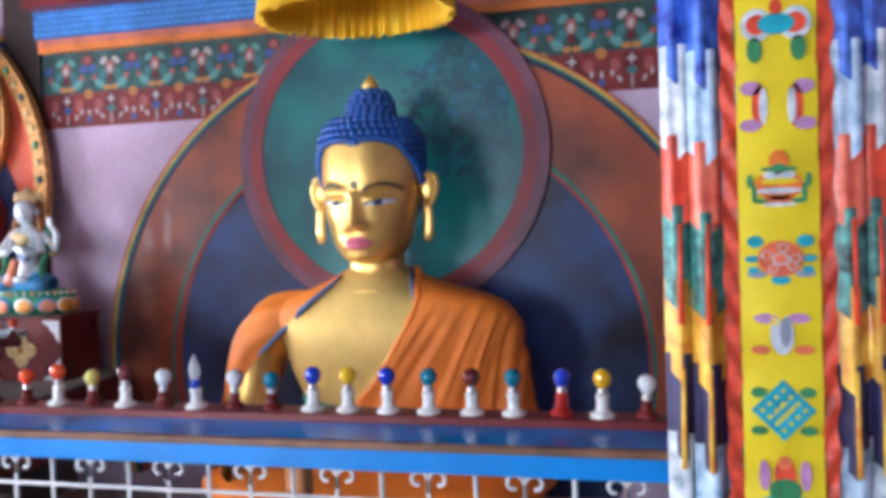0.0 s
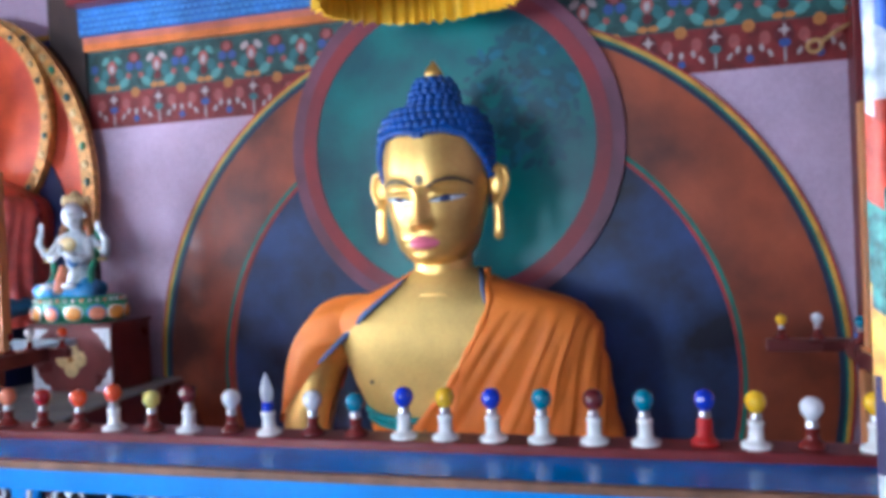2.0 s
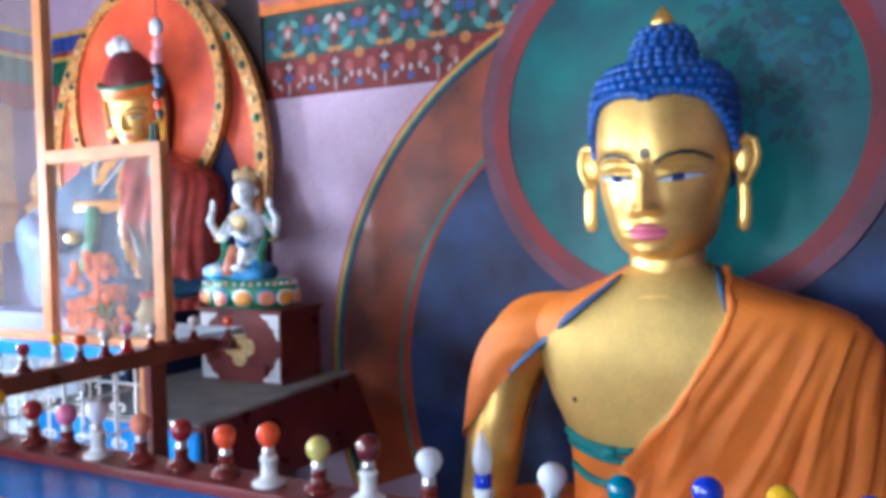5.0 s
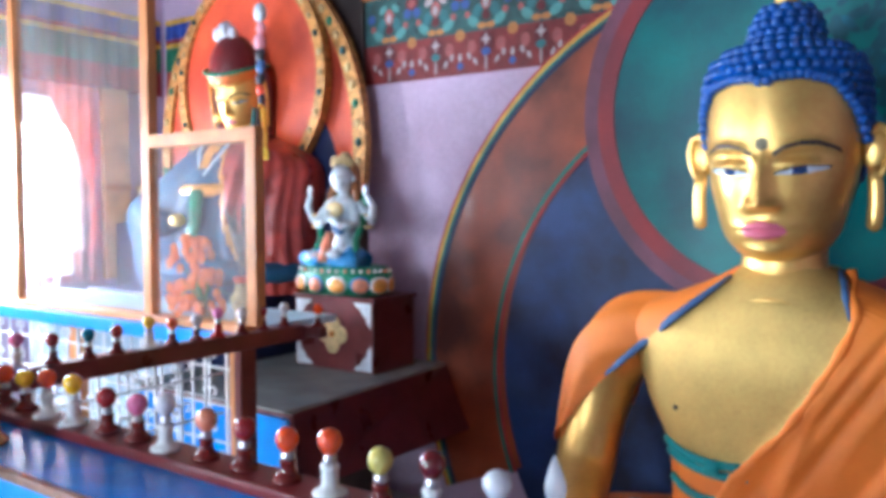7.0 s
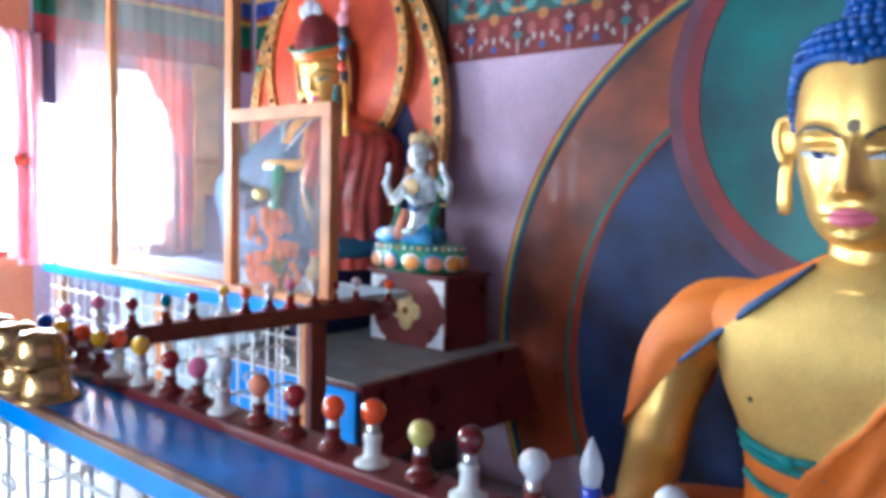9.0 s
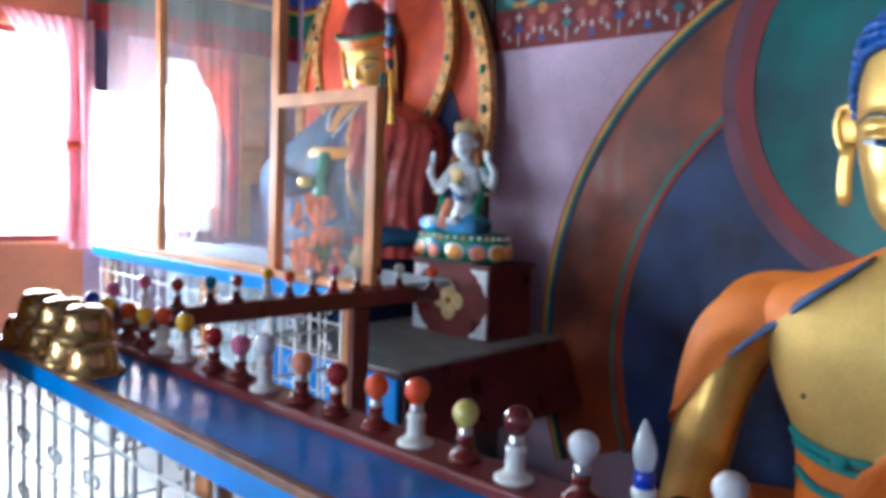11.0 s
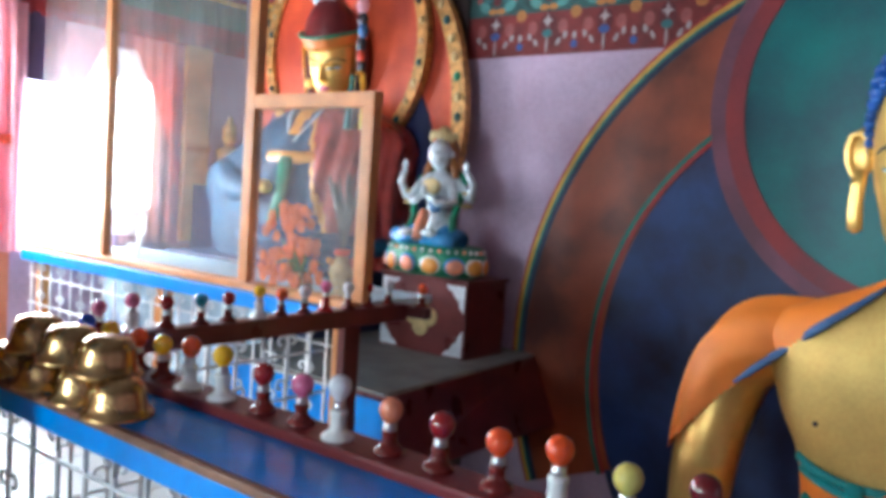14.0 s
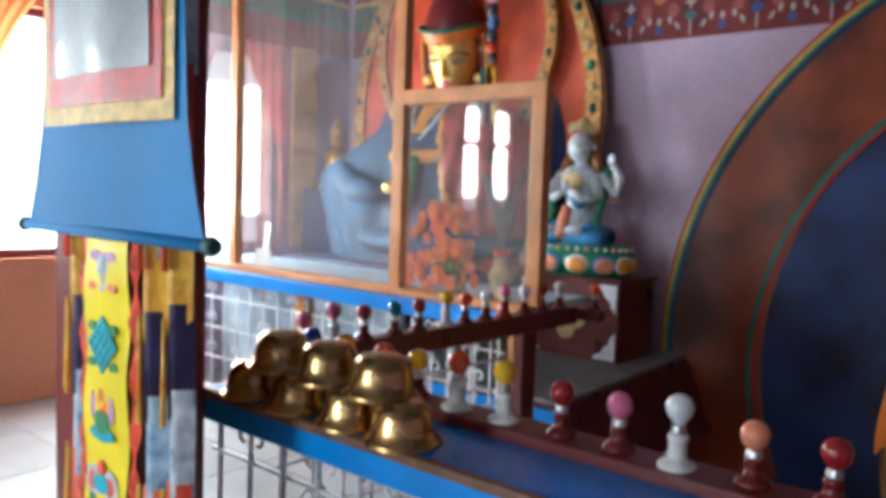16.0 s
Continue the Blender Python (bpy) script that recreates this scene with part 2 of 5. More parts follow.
def tube(bm, pts, rad, n=8, mi=0, flat=1.0):
    """A round bar along points; rad is one radius or one for each point."""
    pts = [Vector(p) for p in pts]
    rads = rad if isinstance(rad, (list, tuple)) else [rad] * len(pts)
    rings, side = [], None
    for i, p in enumerate(pts):
        d = (pts[min(i + 1, len(pts) - 1)] - pts[max(i - 1, 0)]).normalized()
        if side is None:
            side = d.cross(Vector((0, 0, 1)) if abs(d.z) < 0.9 else Vector((0, 1, 0))).normalized()
        side = (side - d * side.dot(d)).normalized()
        up = d.cross(side)
        rings.append([bm.verts.new(p + rads[i] * (side * math.cos(2 * math.pi * k / n) + up * flat * math.sin(2 * math.pi * k / n))) for k in range(n)])
    for a, b in zip(rings, rings[1:]):
        for k in range(n):
            f = bm.faces.new((a[k], a[(k + 1) % n], b[(k + 1) % n], b[k]))
            f.material_index, f.smooth = mi, True
    for ring in (rings[0], rings[-1]):
        bm.faces.new(ring).material_index = mi
    return bm


def ball(bm, c, rx, ry=None, rz=None, mi=0, u=16, v=10, turn=None):
    ry, rz = ry or rx, rz or rx
    m = Matrix.Translation(c) @ (turn or Matrix()) @ Matrix.Diagonal((rx, ry, rz, 1))
    top, low = bm.verts.new(m @ Vector((0, 0, 1))), bm.verts.new(m @ Vector((0, 0, -1)))
    rings = []
    for j in range(1, v):
        a = math.pi * j / v
        rings.append([bm.verts.new(m @ Vector((math.sin(a) * math.cos(2 * math.pi * i / u), math.sin(a) * math.sin(2 * math.pi * i / u), math.cos(a)))) for i in range(u)])
    made = []
    for i in range(u):
        k = (i + 1) % u
        made.append(bm.faces.new((top, rings[0][i], rings[0][k])))
        made.append(bm.faces.new((low, rings[-1][k], rings[-1][i])))
        for a, b in zip(rings, rings[1:]):
            made.append(bm.faces.new((a[i], b[i], b[k], a[k])))
    for f in made:
        f.material_index, f.smooth = mi, True
    return bm


def grid(bm, nu, nv, fn, mi=0, close=False):
    """A sheet of nu x nv cells: fn(u, v) gives a place and, as a second value, a material slot."""
    vs = []
    for j in range(nv + 1):
        row = []
        for i in range(nu if close else nu + 1):
            p = fn(i / nu, j / nv)
            row.append(bm.verts.new(p))
        vs.append(row)
    for j in range(nv):
        for i in range(nu):
            k = (i + 1) % nu if close else i + 1
            f = bm.faces.new((vs[j][i], vs[j][k], vs[j + 1][k], vs[j + 1][i]))
            c = f.calc_center_median()
            f.material_index, f.smooth = (mi(c) if callable(mi) else mi), True
    return vs


def prism(bm, pts, y0, y1, mi=0):
    """A flat outline of (x, z) points given thickness from y0 to y1."""
    a = [bm.verts.new((x, y0, z)) for x, z in pts]
    b = [bm.verts.new((x, y1, z)) for x, z in pts]
    bm.faces.new(a).material_index = mi
    bm.faces.new(b).material_index = mi
    for i in range(len(pts)):
        j = (i + 1) % len(pts)
        bm.faces.new((a[i], a[j], b[j], b[i])).material_index = mi
    return bm


def arc_pts(cx, cz, r, a0, a1, n=64):
    return [(cx + r * math.cos(radians(a0 + (a1 - a0) * i / n)), cz + r * math.sin(radians(a0 + (a1 - a0) * i / n))) for i in range(n + 1)]


def band(bm, cx, cz, r0, r1, y0, y1, a0=0, a1=180, n=72, mi=0):
    """A curved strip between two radii, with thickness."""
    o, i = arc_pts(cx, cz, r1, a0, a1, n), arc_pts(cx, cz, r0, a0, a1, n)
    for k in range(n):
        q = (i[k], o[k], o[k + 1], i[k + 1])
        vs = [bm.verts.new((x, y, z)) for y in (y0, y1) for x, z in q]
        for idx in ((0, 1, 2, 3), (4, 7, 6, 5), (1, 5, 6, 2), (0, 3, 7, 4)):
            bm.faces.new([vs[w] for w in idx]).material_index = mi
    bmesh.ops.remove_doubles(bm, verts=bm.verts, dist=1e-5)
    return bm


# ---------------------------------------------------------------- setting
ZF, ZC = 0.2, 3.6
XW, XE, YS, YN, YG = -5.85, 4.4, -4.0, 5.12, 5.32
STEP = -3.45
AX, AZ = -0.75, 0.88  # centre line of the large statue and of the painted arch


def wall(name, bm, mats, label):
    return solo(name, bm, mats, label, "wall", kind="structure")


JOINT = paint("floor_joint", rgb(96, 94, 92), 0.8, 0.2, 6)
# behind the counter the floor lies lower
ZP = ZF - 0.42
floor = solo("floor", bm_box(XW - 0.3, XE + 0.3, YS - 0.3, 2.35, ZF - 0.2, ZF - 0.006), JOINT, "worn grey stone slab floor with narrow joints", "floor", kind="structure")
for nm, x0, x1, y0 in (("floor_alcove", XW - 0.3, -3.3, 2.35), ("floor_side", 1.0, XE + 0.3, 2.35)):
    solo(nm, bm_box(x0, x1, y0, YG + 0.3, ZP - 0.2, ZF - 0.006), JOINT, "grey stone floor beside the sunken recess", "floor", kind="structure")
solo("floor_ledge", bm_box(-3.3, -2.655, 2.35, 3.78, ZP - 0.2, ZF - 0.006), JOINT, "grey stone floor under the side rail", "floor", kind="structure")
solo("floor_recess", bm_box(-3.3, 1.0, 2.35, YG + 0.3, ZP - 0.2, ZP), FLOOR, "sunken grey stone floor behind the counter", "floor", kind="structure")
SLAB = mesh_of("floor_slab", bm_box(-0.297, 0.297, -0.297, 0.297, -0.02, 0.0, bevel=0.003), FLOOR)
for i in range(17):
    for j in range(15):
        sx, sy = XW + 0.3 + 0.6 * i, YS + 0.3 + 0.6 * j
        if sy > 2.05 and -3.6 < sx < 1.3 and not (sx < -2.9 and sy < 3.5):
            continue
        slab = part("floor_slab", SLAB, None, floor)
        slab.location = (sx, sy, ZF + random.uniform(-0.0015, 0.0))
solo("ceiling", bm_box(XW - 0.3, XE + 0.3, YS - 0.3, YG + 0.3, ZC, ZC + 0.2), CEIL, "dark red painted ceiling", "ceiling", kind="structure")
wall("wall_north", bm_box(STEP, XE, YN, YN + 0.2, ZP, ZC), LILAC, "lilac painted wall behind the gilded statue")
wall("wall_alcove", bm_box(XW, STEP + 0.001, YG, YG + 0.2, ZF, ZC), LILAC, "lilac painted wall behind the seated figure")
wall("wall_return", bm_box(STEP, STEP + 0.2, YN + 0.2, YG, ZF, ZC), LILAC, "lilac painted return of the wall")
wall("wall_east", bm_box(XE, XE + 0.25, YS, YN, ZF, ZC), LILAC, "lilac painted side wall")

# west wall with two window openings: rows of (y0, y1, z0, z1)
WEST = [(2.45, 3.42, 1.05, 2.5), (3.56, 4.2, 0.98, 2.12), (-0.55, 0.3, 1.3, 2.5)]
GAIN = (1.5, 2.2, 4.2)


def wall_with_holes(name, horizontal, at, thick, span, holes, mat, label):
    bm = bmesh.new()
    a = span[0]
    def put(s0, s1, z0, z1):
        if s1 - s0 > 1e-4 and z1 - z0 > 1e-4:
            if horizontal:
                box(bm, s0, s1, at, at + thick, z0, z1)
            else:
                box(bm, at, at + thick, s0, s1, z0, z1)
    for s0, s1, z0, z1 in sorted(holes):
        put(a, s0, ZF, ZC)
        put(s0, s1, ZF, z0)
        put(s0, s1, z1, ZC)
        a = s1
    put(a, span[1], ZF, ZC)
    return wall(name, bm, mat, label)


wall_with_holes("wall_west", False, XW - 0.3, 0.3, (YS, 3.48), [WEST[0], WEST[2]], PEACH, "peach painted wall with bright windows")
wall_with_holes("wall_alcove_west", False, XW - 0.3, 0.3, (3.48, YG), [WEST[1]], LILAC, "lilac painted alcove wall with a bright window")
SKYGLOW = bpy.data.materials.new("bright_sky")
SKYGLOW.use_nodes = True
SKYGLOW.node_tree.nodes["Principled BSDF"].inputs["Emission Color"].default_value = (0.93, 0.97, 1, 1)
SKYGLOW.node_tree.nodes["Principled BSDF"].inputs["Emission Strength"].default_value = 6.0
solo("backdrop", bm_box(XW - 2.6, XW - 2.5, -6, 8, ZF - 1, 5), SKYGLOW, "bright overcast sky outside the windows", "sky", kind="structure")
SOUTH = [(-4.2, -2.6, 0.9, 2.6), (-0.9, 0.3, 0.9, 2.6), (2.0, 3.2, 1.0, 2.5)]
GAINS = (3.0, 0.3, 0.15)
wall_with_holes("wall_south", True, YS - 0.3, 0.3, (XW, XE), SOUTH, LILAC, "lilac painted wall with windows")

for i, (y0, y1, z0, z1) in enumerate(WEST):
    window_light("daylight_west", XW - (0.13 if i == 2 else 0.28), (y0 + y1) / 2, (z0 + z1) / 2, z1 - z0, y1 - y0, (0, (y0 + y1) / 2, (z0 + z1) / 2), GAIN[i] * WIN_W * (y1 - y0) * (z1 - z0), (0.92, 0.96, 1))
for i, (x0, x1, z0, z1) in enumerate(SOUTH):
    window_light("daylight_south", (x0 + x1) / 2, YS - 0.28, (z0 + z1) / 2, x1 - x0, z1 - z0, ((x0 + x1) / 2, 0, (z0 + z1) / 2), GAINS[i] * WIN_S * (x1 - x0) * (z1 - z0), (0.9, 0.95, 1))


def window_frame(name, horizontal, at, s0, s1, z0, z1, mid=1, t=0.06, bar_across=True, wide=0.06):
    w = thing(name, "bright window with a red painted wooden frame", "window", kind="structure")
    def bar(n, a, b, c, d):
        bm = bmesh.new()
        if horizontal:
            box(bm, a, b, at, at + 0.07, c, d, bevel=0.005)
        else:
            box(bm, at, at + 0.07, a, b, c, d, bevel=0.005)
        part(n, bm, MAROON, w)
    bar("frame_side", s0, s0 + t, z0, z1)
    bar("frame_side", s1 - t, s1, z0, z1)
    bar("frame_head", s0 + t, s1 - t, z1 - t, z1)
    bar("window_sill", s0 + t, s1 - t, z0, z0 + t)
    for k in range(1, mid + 1):
        c = s0 + (s1 - s0) * k / (mid + 1)
        bar("mullion", c - wide / 2, c + wide / 2, z0 + t, z1 - t)
    if not bar_across:
        return w
    bar("transom", s0 + t, s1 - t, z0 + (z1 - z0) * 0.55, z0 + (z1 - z0) * 0.55 + t)
    return w


window_frame("window_1", False, XW - 0.12, *WEST[0], mid=0, t=0.05, bar_across=False)
window_frame("window_2", False, XW - 0.12, *WEST[2], t=0.05, wide=0.22)
for k, h in enumerate(SOUTH):
    window_frame("window_%d" % (k + 3), True, YS - 0.12, *h, mid=2, t=0.13, wide=0.13)

# painted arch behind the large statue
arch = thing("painted_arch", "painted orange and blue arch board behind the gilded statue", "painted panel")
R, PX, PZ = 2.165, -0.80, 0.71
part("orange_field", band(bmesh.new(), PX, PZ, 1.60, R - 0.08, YN - 0.02, YN, -22, 202), ARCH, arch)
part("blue_field", prism(bmesh.new(), arc_pts(-0.83, 0.68, 1.60, -30, 210), YN - 0.016, YN), NAVY, arch, "dark blue painted centre")
for nm, r0, r1, m in (("red_line", 1.60, 1.62, REDLINE), ("green_line", 1.62, 1.645, GREENLINE), ("navy_line", R - 0.08, R - 0.05, NAVYLINE), ("green_line", R - 0.05, R - 0.035, GREENLINE), ("yellow_line", R - 0.035, R - 0.012, YELLOWLINE), ("red_line", R - 0.012, R, REDLINE)):
    part(nm, band(bmesh.new(), PX if r0 > 1.8 else -0.83, PZ if r0 > 1.8 else 0.68, r0, r1, YN - 0.024, YN, -22, 202), m, arch)

HX, HZ = -0.838, 2.09
halo = thing("halo_disc", "round teal halo with a dark red painted ring", "painted panel")
part("teal_disc", prism(bmesh.new(), arc_pts(HX, HZ, 0.88, 0, 356.25, 95), YN - 0.056, YN - 0.03), TEAL, halo)
part("red_ring", band(bmesh.new(), HX, HZ, 0.88, 0.97, YN - 0.06, YN - 0.03, 0, 360, 96), RING, halo)
part("mauve_edge", band(bmesh.new(), HX, HZ, 0.97, 1.045, YN - 0.058, YN - 0.03, 0, 360, 96), RINGEDGE, halo)

# frieze along the top of the north wall
frieze = thing("painted_frieze", "painted frieze of red and green flower patterns", "frieze", kind="structure")
part("red_band", bm_box(STEP, XE, YN - 0.012, YN, 2.396, 2.64), FRIEZERED, frieze)
part("green_band", bm_box(STEP, XE, YN - 0.014, YN, 2.64, 2.935), FRIEZEGREEN, frieze)
part("orange_band", bm_box(STEP, XE, YN - 0.05, YN, 2.935, 2.985), ORANGEBAND, frieze)
part("pink_band", bm_box(STEP, XE, YN - 0.054, YN, 2.985, 3.03), paint("faded_pink_band", rgb(196, 112, 92), 0.55, 0.25, 6), frieze)
part("blue_band", bm_box(STEP, XE, YN - 0.09, YN, 3.03, 3.22), SCALEBLUE, frieze)
part("red_beam", bm_box(STEP, XE, YN - 0.2, YN, 3.22, ZC), MAROON, frieze)


# painted flowers of the frieze, one repeat of the pattern at a time
DOT = [paint("dot_white", rgb(180, 168, 168), 0.6, 0.15, 20), paint("dot_teal", rgb(58, 112, 116), 0.6, 0.2, 20), paint("dot_blue", rgb(58, 84, 150), 0.6, 0.2, 20), paint("dot_gold", rgb(190, 124, 60), 0.6, 0.2, 20),
       paint("dot_pink", rgb(160, 84, 80), 0.6, 0.2, 20), paint("dot_maroon", rgb(96, 28, 34), 0.6, 0.2, 20), paint("dot_turquoise", rgb(92, 150, 146), 0.6, 0.2, 20)]


def motif(kind):
    bm = bmesh.new()
    def blot(x, z, rx, rz, mi, lift=0.0, tilt=0.0, n=12, star=False):
        c, s = math.cos(tilt), math.sin(tilt)
        pts = []
        for i in range(n):
            a = 2 * math.pi * i / n
            k = (0.45 if i % 2 else 1.25) if star else 1.0
            px, pz = rx * k * math.cos(a), rz * k * math.sin(a)
            pts.append((x + c * px - s * pz, z + s * px + c * pz))
        prism(bm, pts, -0.002 - lift, 0.0, mi)
    blot(0, 0.165, 0.05, 0.075, 5)
    blot(0, 0.19, 0.03, 0.034, 0, 0.001, 0, 8, True)
    blot(0, 0.12, 0.032, 0.024, 1 if kind else 2, 0.001)
    blot(0, 0.055, 0.006, 0.05, 0, 0.001)
    for sd in (-1, 1):
        blot(sd * 0.075, 0.07, 0.011, 0.024, 0, 0, -sd * 0.5)
        blot(sd * 0.118, 0.105, 0.012, 0.022, 0, 0, -sd * 0.25)
        blot(sd * 0.10, 0.155, 0.03, 0.04, 4)
        blot(sd * 0.09, 0.30, 0.045, 0.03, 6, 0, sd * 0.6)
        blot(sd * 0.06, 0.36, 0.03, 0.045, 1, 0.001, sd * 0.4)
        blot(sd * 0.145, 0.41, 0.03, 0.03, 2)
        blot(sd * 0.05, 0.46, 0.035, 0.022, 0 if kind else 6, 0.001, -sd * 0.7)
        blot(sd * 0.13, 0.345, 0.02, 0.02, 4, 0.001)
        blot(sd * 0.03, 0.27, 0.03, 0.018, 3, 0.001)
    blot(0.178, 0.05, 0.022, 0.022, 2)
    blot(0.178, 0.10, 0.012, 0.022, 0, 0.001)
    blot(0.178, 0.23, 0.034, 0.034, 3)
    blot(0.178, 0.47, 0.05, 0.04, 5)
    blot(0.178, 0.47, 0.028, 0.03, 4, 0.001)
    blot(0, 0.33, 0.028, 0.03, 5, 0.001)
    blot(0, 0.41, 0.035, 0.05, 4, 0.002)
    blot(0, 0.40, 0.018, 0.03, 0, 0.003)
    return mesh_of("flower_motif", bm, DOT)


MOTIF = (motif(0), motif(1))
for k in range(16):
    f = part("flower_motif", MOTIF[k % 2], None, frieze)
    f.location = (STEP + 0.2 + 0.36 * k, YN - 0.0145, 2.396)
sc = bmesh.new()
for r in range(4):
    for k in range(105):
        x, z = STEP + 0.03 + 0.05 * k + 0.025 * (r % 2), 3.055 + 0.042 * r
        prism(sc, [(x + 0.023 * math.cos(math.pi * (1 + i / 6)), z + 0.026 * math.sin(math.pi * (1 + i / 6)) + 0.012) for i in range(7)], YN - 0.0935, YN - 0.09)
part("scales", sc, paint("scale_light", rgb(86, 150, 214), 0.5, 0.2, 12), frieze, "rows of small painted scales")

# leaves and pale flowers painted on the halo, darkened for the head's shadow
lv = random.Random(9)
lf = bmesh.new()
for k in range(190):
    a, r = lv.uniform(0, 6.283), 0.37 * math.sqrt(lv.random())
    cx, cz, w, t = -0.38 + r * math.cos(a), 2.33 + 1.1 * r * math.sin(a), lv.uniform(0.025, 0.06), lv.uniform(0, 3.1)
    prism(lf, [(cx + w * math.cos(2 * math.pi * i / 10) * math.cos(t) - 0.5 * w * math.sin(2 * math.pi * i / 10) * math.sin(t), cz + w * math.cos(2 * math.pi * i / 10) * math.sin(t) + 0.5 * w * math.sin(2 * math.pi * i / 10) * math.cos(t)) for i in range(10)], YN - 0.0575 - 0.00001 * k, YN - 0.056, 0 if k < 165 else 1)
part("leaves_and_shadow", lf, [paint("leaf_shadow_teal", rgb(4, 74, 88), 0.45, 0.35, 6), paint("flower_pale_blue", rgb(16, 94, 116), 0.5, 0.4, 6)], halo, "painted leaves with pale blue flowers, darkened for the cast shadow")

# the left upright is added: its dark brown stands in for the frieze's shaded end
SHADESTRIP = paint("dark_brown_shade", rgb(58, 44, 40), 0.6, 0.3, 5)
for nm, x0, x1, m in (("shade_strip", STEP - 0.3, STEP, SHADESTRIP), ("pilaster_2", 1.38, 1.72, MAROON)):
    solo(nm, bm_box(x0, x1, YN - (0.16 if x0 > 0 else 0.04), YN if x0 > 0 else YG, ZF, ZC, bevel=0.008), m, "dark painted upright against the wall", "post", kind="structure")


# ---------------------------------------------------------------- counter with the row of bulbs
XL, XR = -2.6, 1.35
counter = thing("offering_counter", "blue painted counter with a red bulb strip and worn edge", "counter")
part("counter_top", bm_box(XL, XR, 1.945, 2.135, 1.015, 1.045, bevel=0.003), BLUE, counter, "glossy dark blue top")
part("bulb_strip", bm_box(XL, XR, 2.135, 2.24, 1.02, 1.066, bevel=0.006), MAROON, counter)
part("edge_trim", bm_box(XL, XR, 1.925, 1.945, 1.028, 1.048, bevel=0.004), BROWNTRIM, counter)
part("fascia", bm_box(XL, XR, 1.93, 1.95, 0.975, 1.028, bevel=0.003), LIGHTBLUE, counter)
for x in (-1.505, -0.205, 0.95):
    part("leg", bm_box(x, x + 0.055, 2.0, 2.06, ZF, 1.015, bevel=0.004), PINEWOOD, counter, "varnished orange post")
part("rear_beam", bm_box(XL, XR, 2.17, 2.23, 0.93, 1.02, bevel=0.004), DARKWOOD, counter)

COLOURS = {"red": (150, 30, 34), "pink": (214, 110, 150), "white": (226, 228, 232), "peach": (232, 140, 104), "orange": (236, 84, 28), "pale_yellow": (214, 202, 110),
           "teal": (10, 120, 146), "blue": (20, 56, 190), "yellow": (236, 186, 24), "dark_red": (104, 30, 32), "clear": (210, 214, 220)}
BULBMAT = {k: paint("bulb_" + k, rgb(*v), 0.12, 0.06, 12, 0.02, coat=0.6) for k, v in COLOURS.items()}
BULBMESH = {}


def bulb_mesh(colour):
    if colour not in BULBMESH:
        if colour == "clear":
            prof = [(0.010, 0), (0.013, 0.006), (0.017, 0.022), (0.0165, 0.034), (0.011, 0.052), (0.005, 0.068), (0.0015, 0.076)]
        elif colour in ("white",):
            prof = [(0.010, 0), (0.0115, 0.005), (0.017, 0.012), (0.0225, 0.021), (0.0245, 0.030), (0.023, 0.039), (0.018, 0.047), (0.010, 0.052), (0.002, 0.0535)]
        else:
            prof = [(0.010, 0), (0.012, 0.004), (0.018, 0.010), (0.022, 0.018), (0.0235, 0.0265), (0.022, 0.035), (0.0175, 0.043), (0.010, 0.048), (0.002, 0.05)]
        BULBMESH[colour] = mesh_of("bulb", lathe(bmesh.new(), prof, n=20), BULBGLASS if colour == "clear" else BULBMAT[colour], True)
    return BULBMESH[colour]


HOLDER = {
    "tall": mesh_of("holder", lathe(bmesh.new(), [(0.033, 0), (0.034, 0.003), (0.033, 0.008), (0.025, 0.012), (0.0185, 0.016), (0.0165, 0.022), (0.0158, 0.046), (0.018, 0.048), (0.018, 0.056), (0.0135, 0.060)], n=20), CERAMIC, True),
    "short": mesh_of("holder", lathe(bmesh.new(), [(0.029, 0), (0.030, 0.003), (0.029, 0.008), (0.021, 0.014), (0.0155, 0.020), (0.0138, 0.034), (0.0155, 0.036), (0.0155, 0.041), (0.012, 0.044)], n=18), BAKELITE, True),
    "red": mesh_of("holder", lathe(bmesh.new(), [(0.032, 0), (0.032, 0.008), (0.024, 0.016), (0.018, 0.024), (0.017, 0.056), (0.014, 0.060)], n=18), REDHOLD, True),
}
CAP = mesh_of("cap", lathe(bmesh.new(), [(0.0125, 0), (0.0125, 0.006), (0.0135, 0.008), (0.0125, 0.010), (0.0125, 0.016), (0.0105, 0.020)], n=14), STEEL, True)
CAPBLUE = mesh_of("cap", lathe(bmesh.new(), [(0.012, 0), (0.015, 0.002), (0.016, 0.02), (0.012, 0.026)], n=14), BULBMAT["blue"], True)
HEIGHT = {"tall": 0.057, "short": 0.040, "red": 0.057}
WORD = {"tall": "tall white ceramic holder", "short": "short brown bakelite holder", "red": "red holder"}


def bulb(x, y, z, colour, kind, row):
    shape = "candle" if colour == "clear" else "round"
    b = thing("light_bulb", "unlit %s %s bulb in a %s" % (colour.replace("_", " "), shape, WORD[kind]), "light bulb", row, at=(x, y, z))
    b.rotation_euler = (random.uniform(-0.03, 0.03), random.uniform(-0.03, 0.03), random.uniform(0, 6))
    part("holder", HOLDER[kind], None, b)
    c = part("cap", CAPBLUE if colour == "clear" else CAP, None, b)
    c.location.z = HEIGHT[kind]
    g = part("bulb", bulb_mesh(colour), None, b)
    g.location.z = HEIGHT[kind] + (0.024 if colour == "clear" else 0.017)
    return b


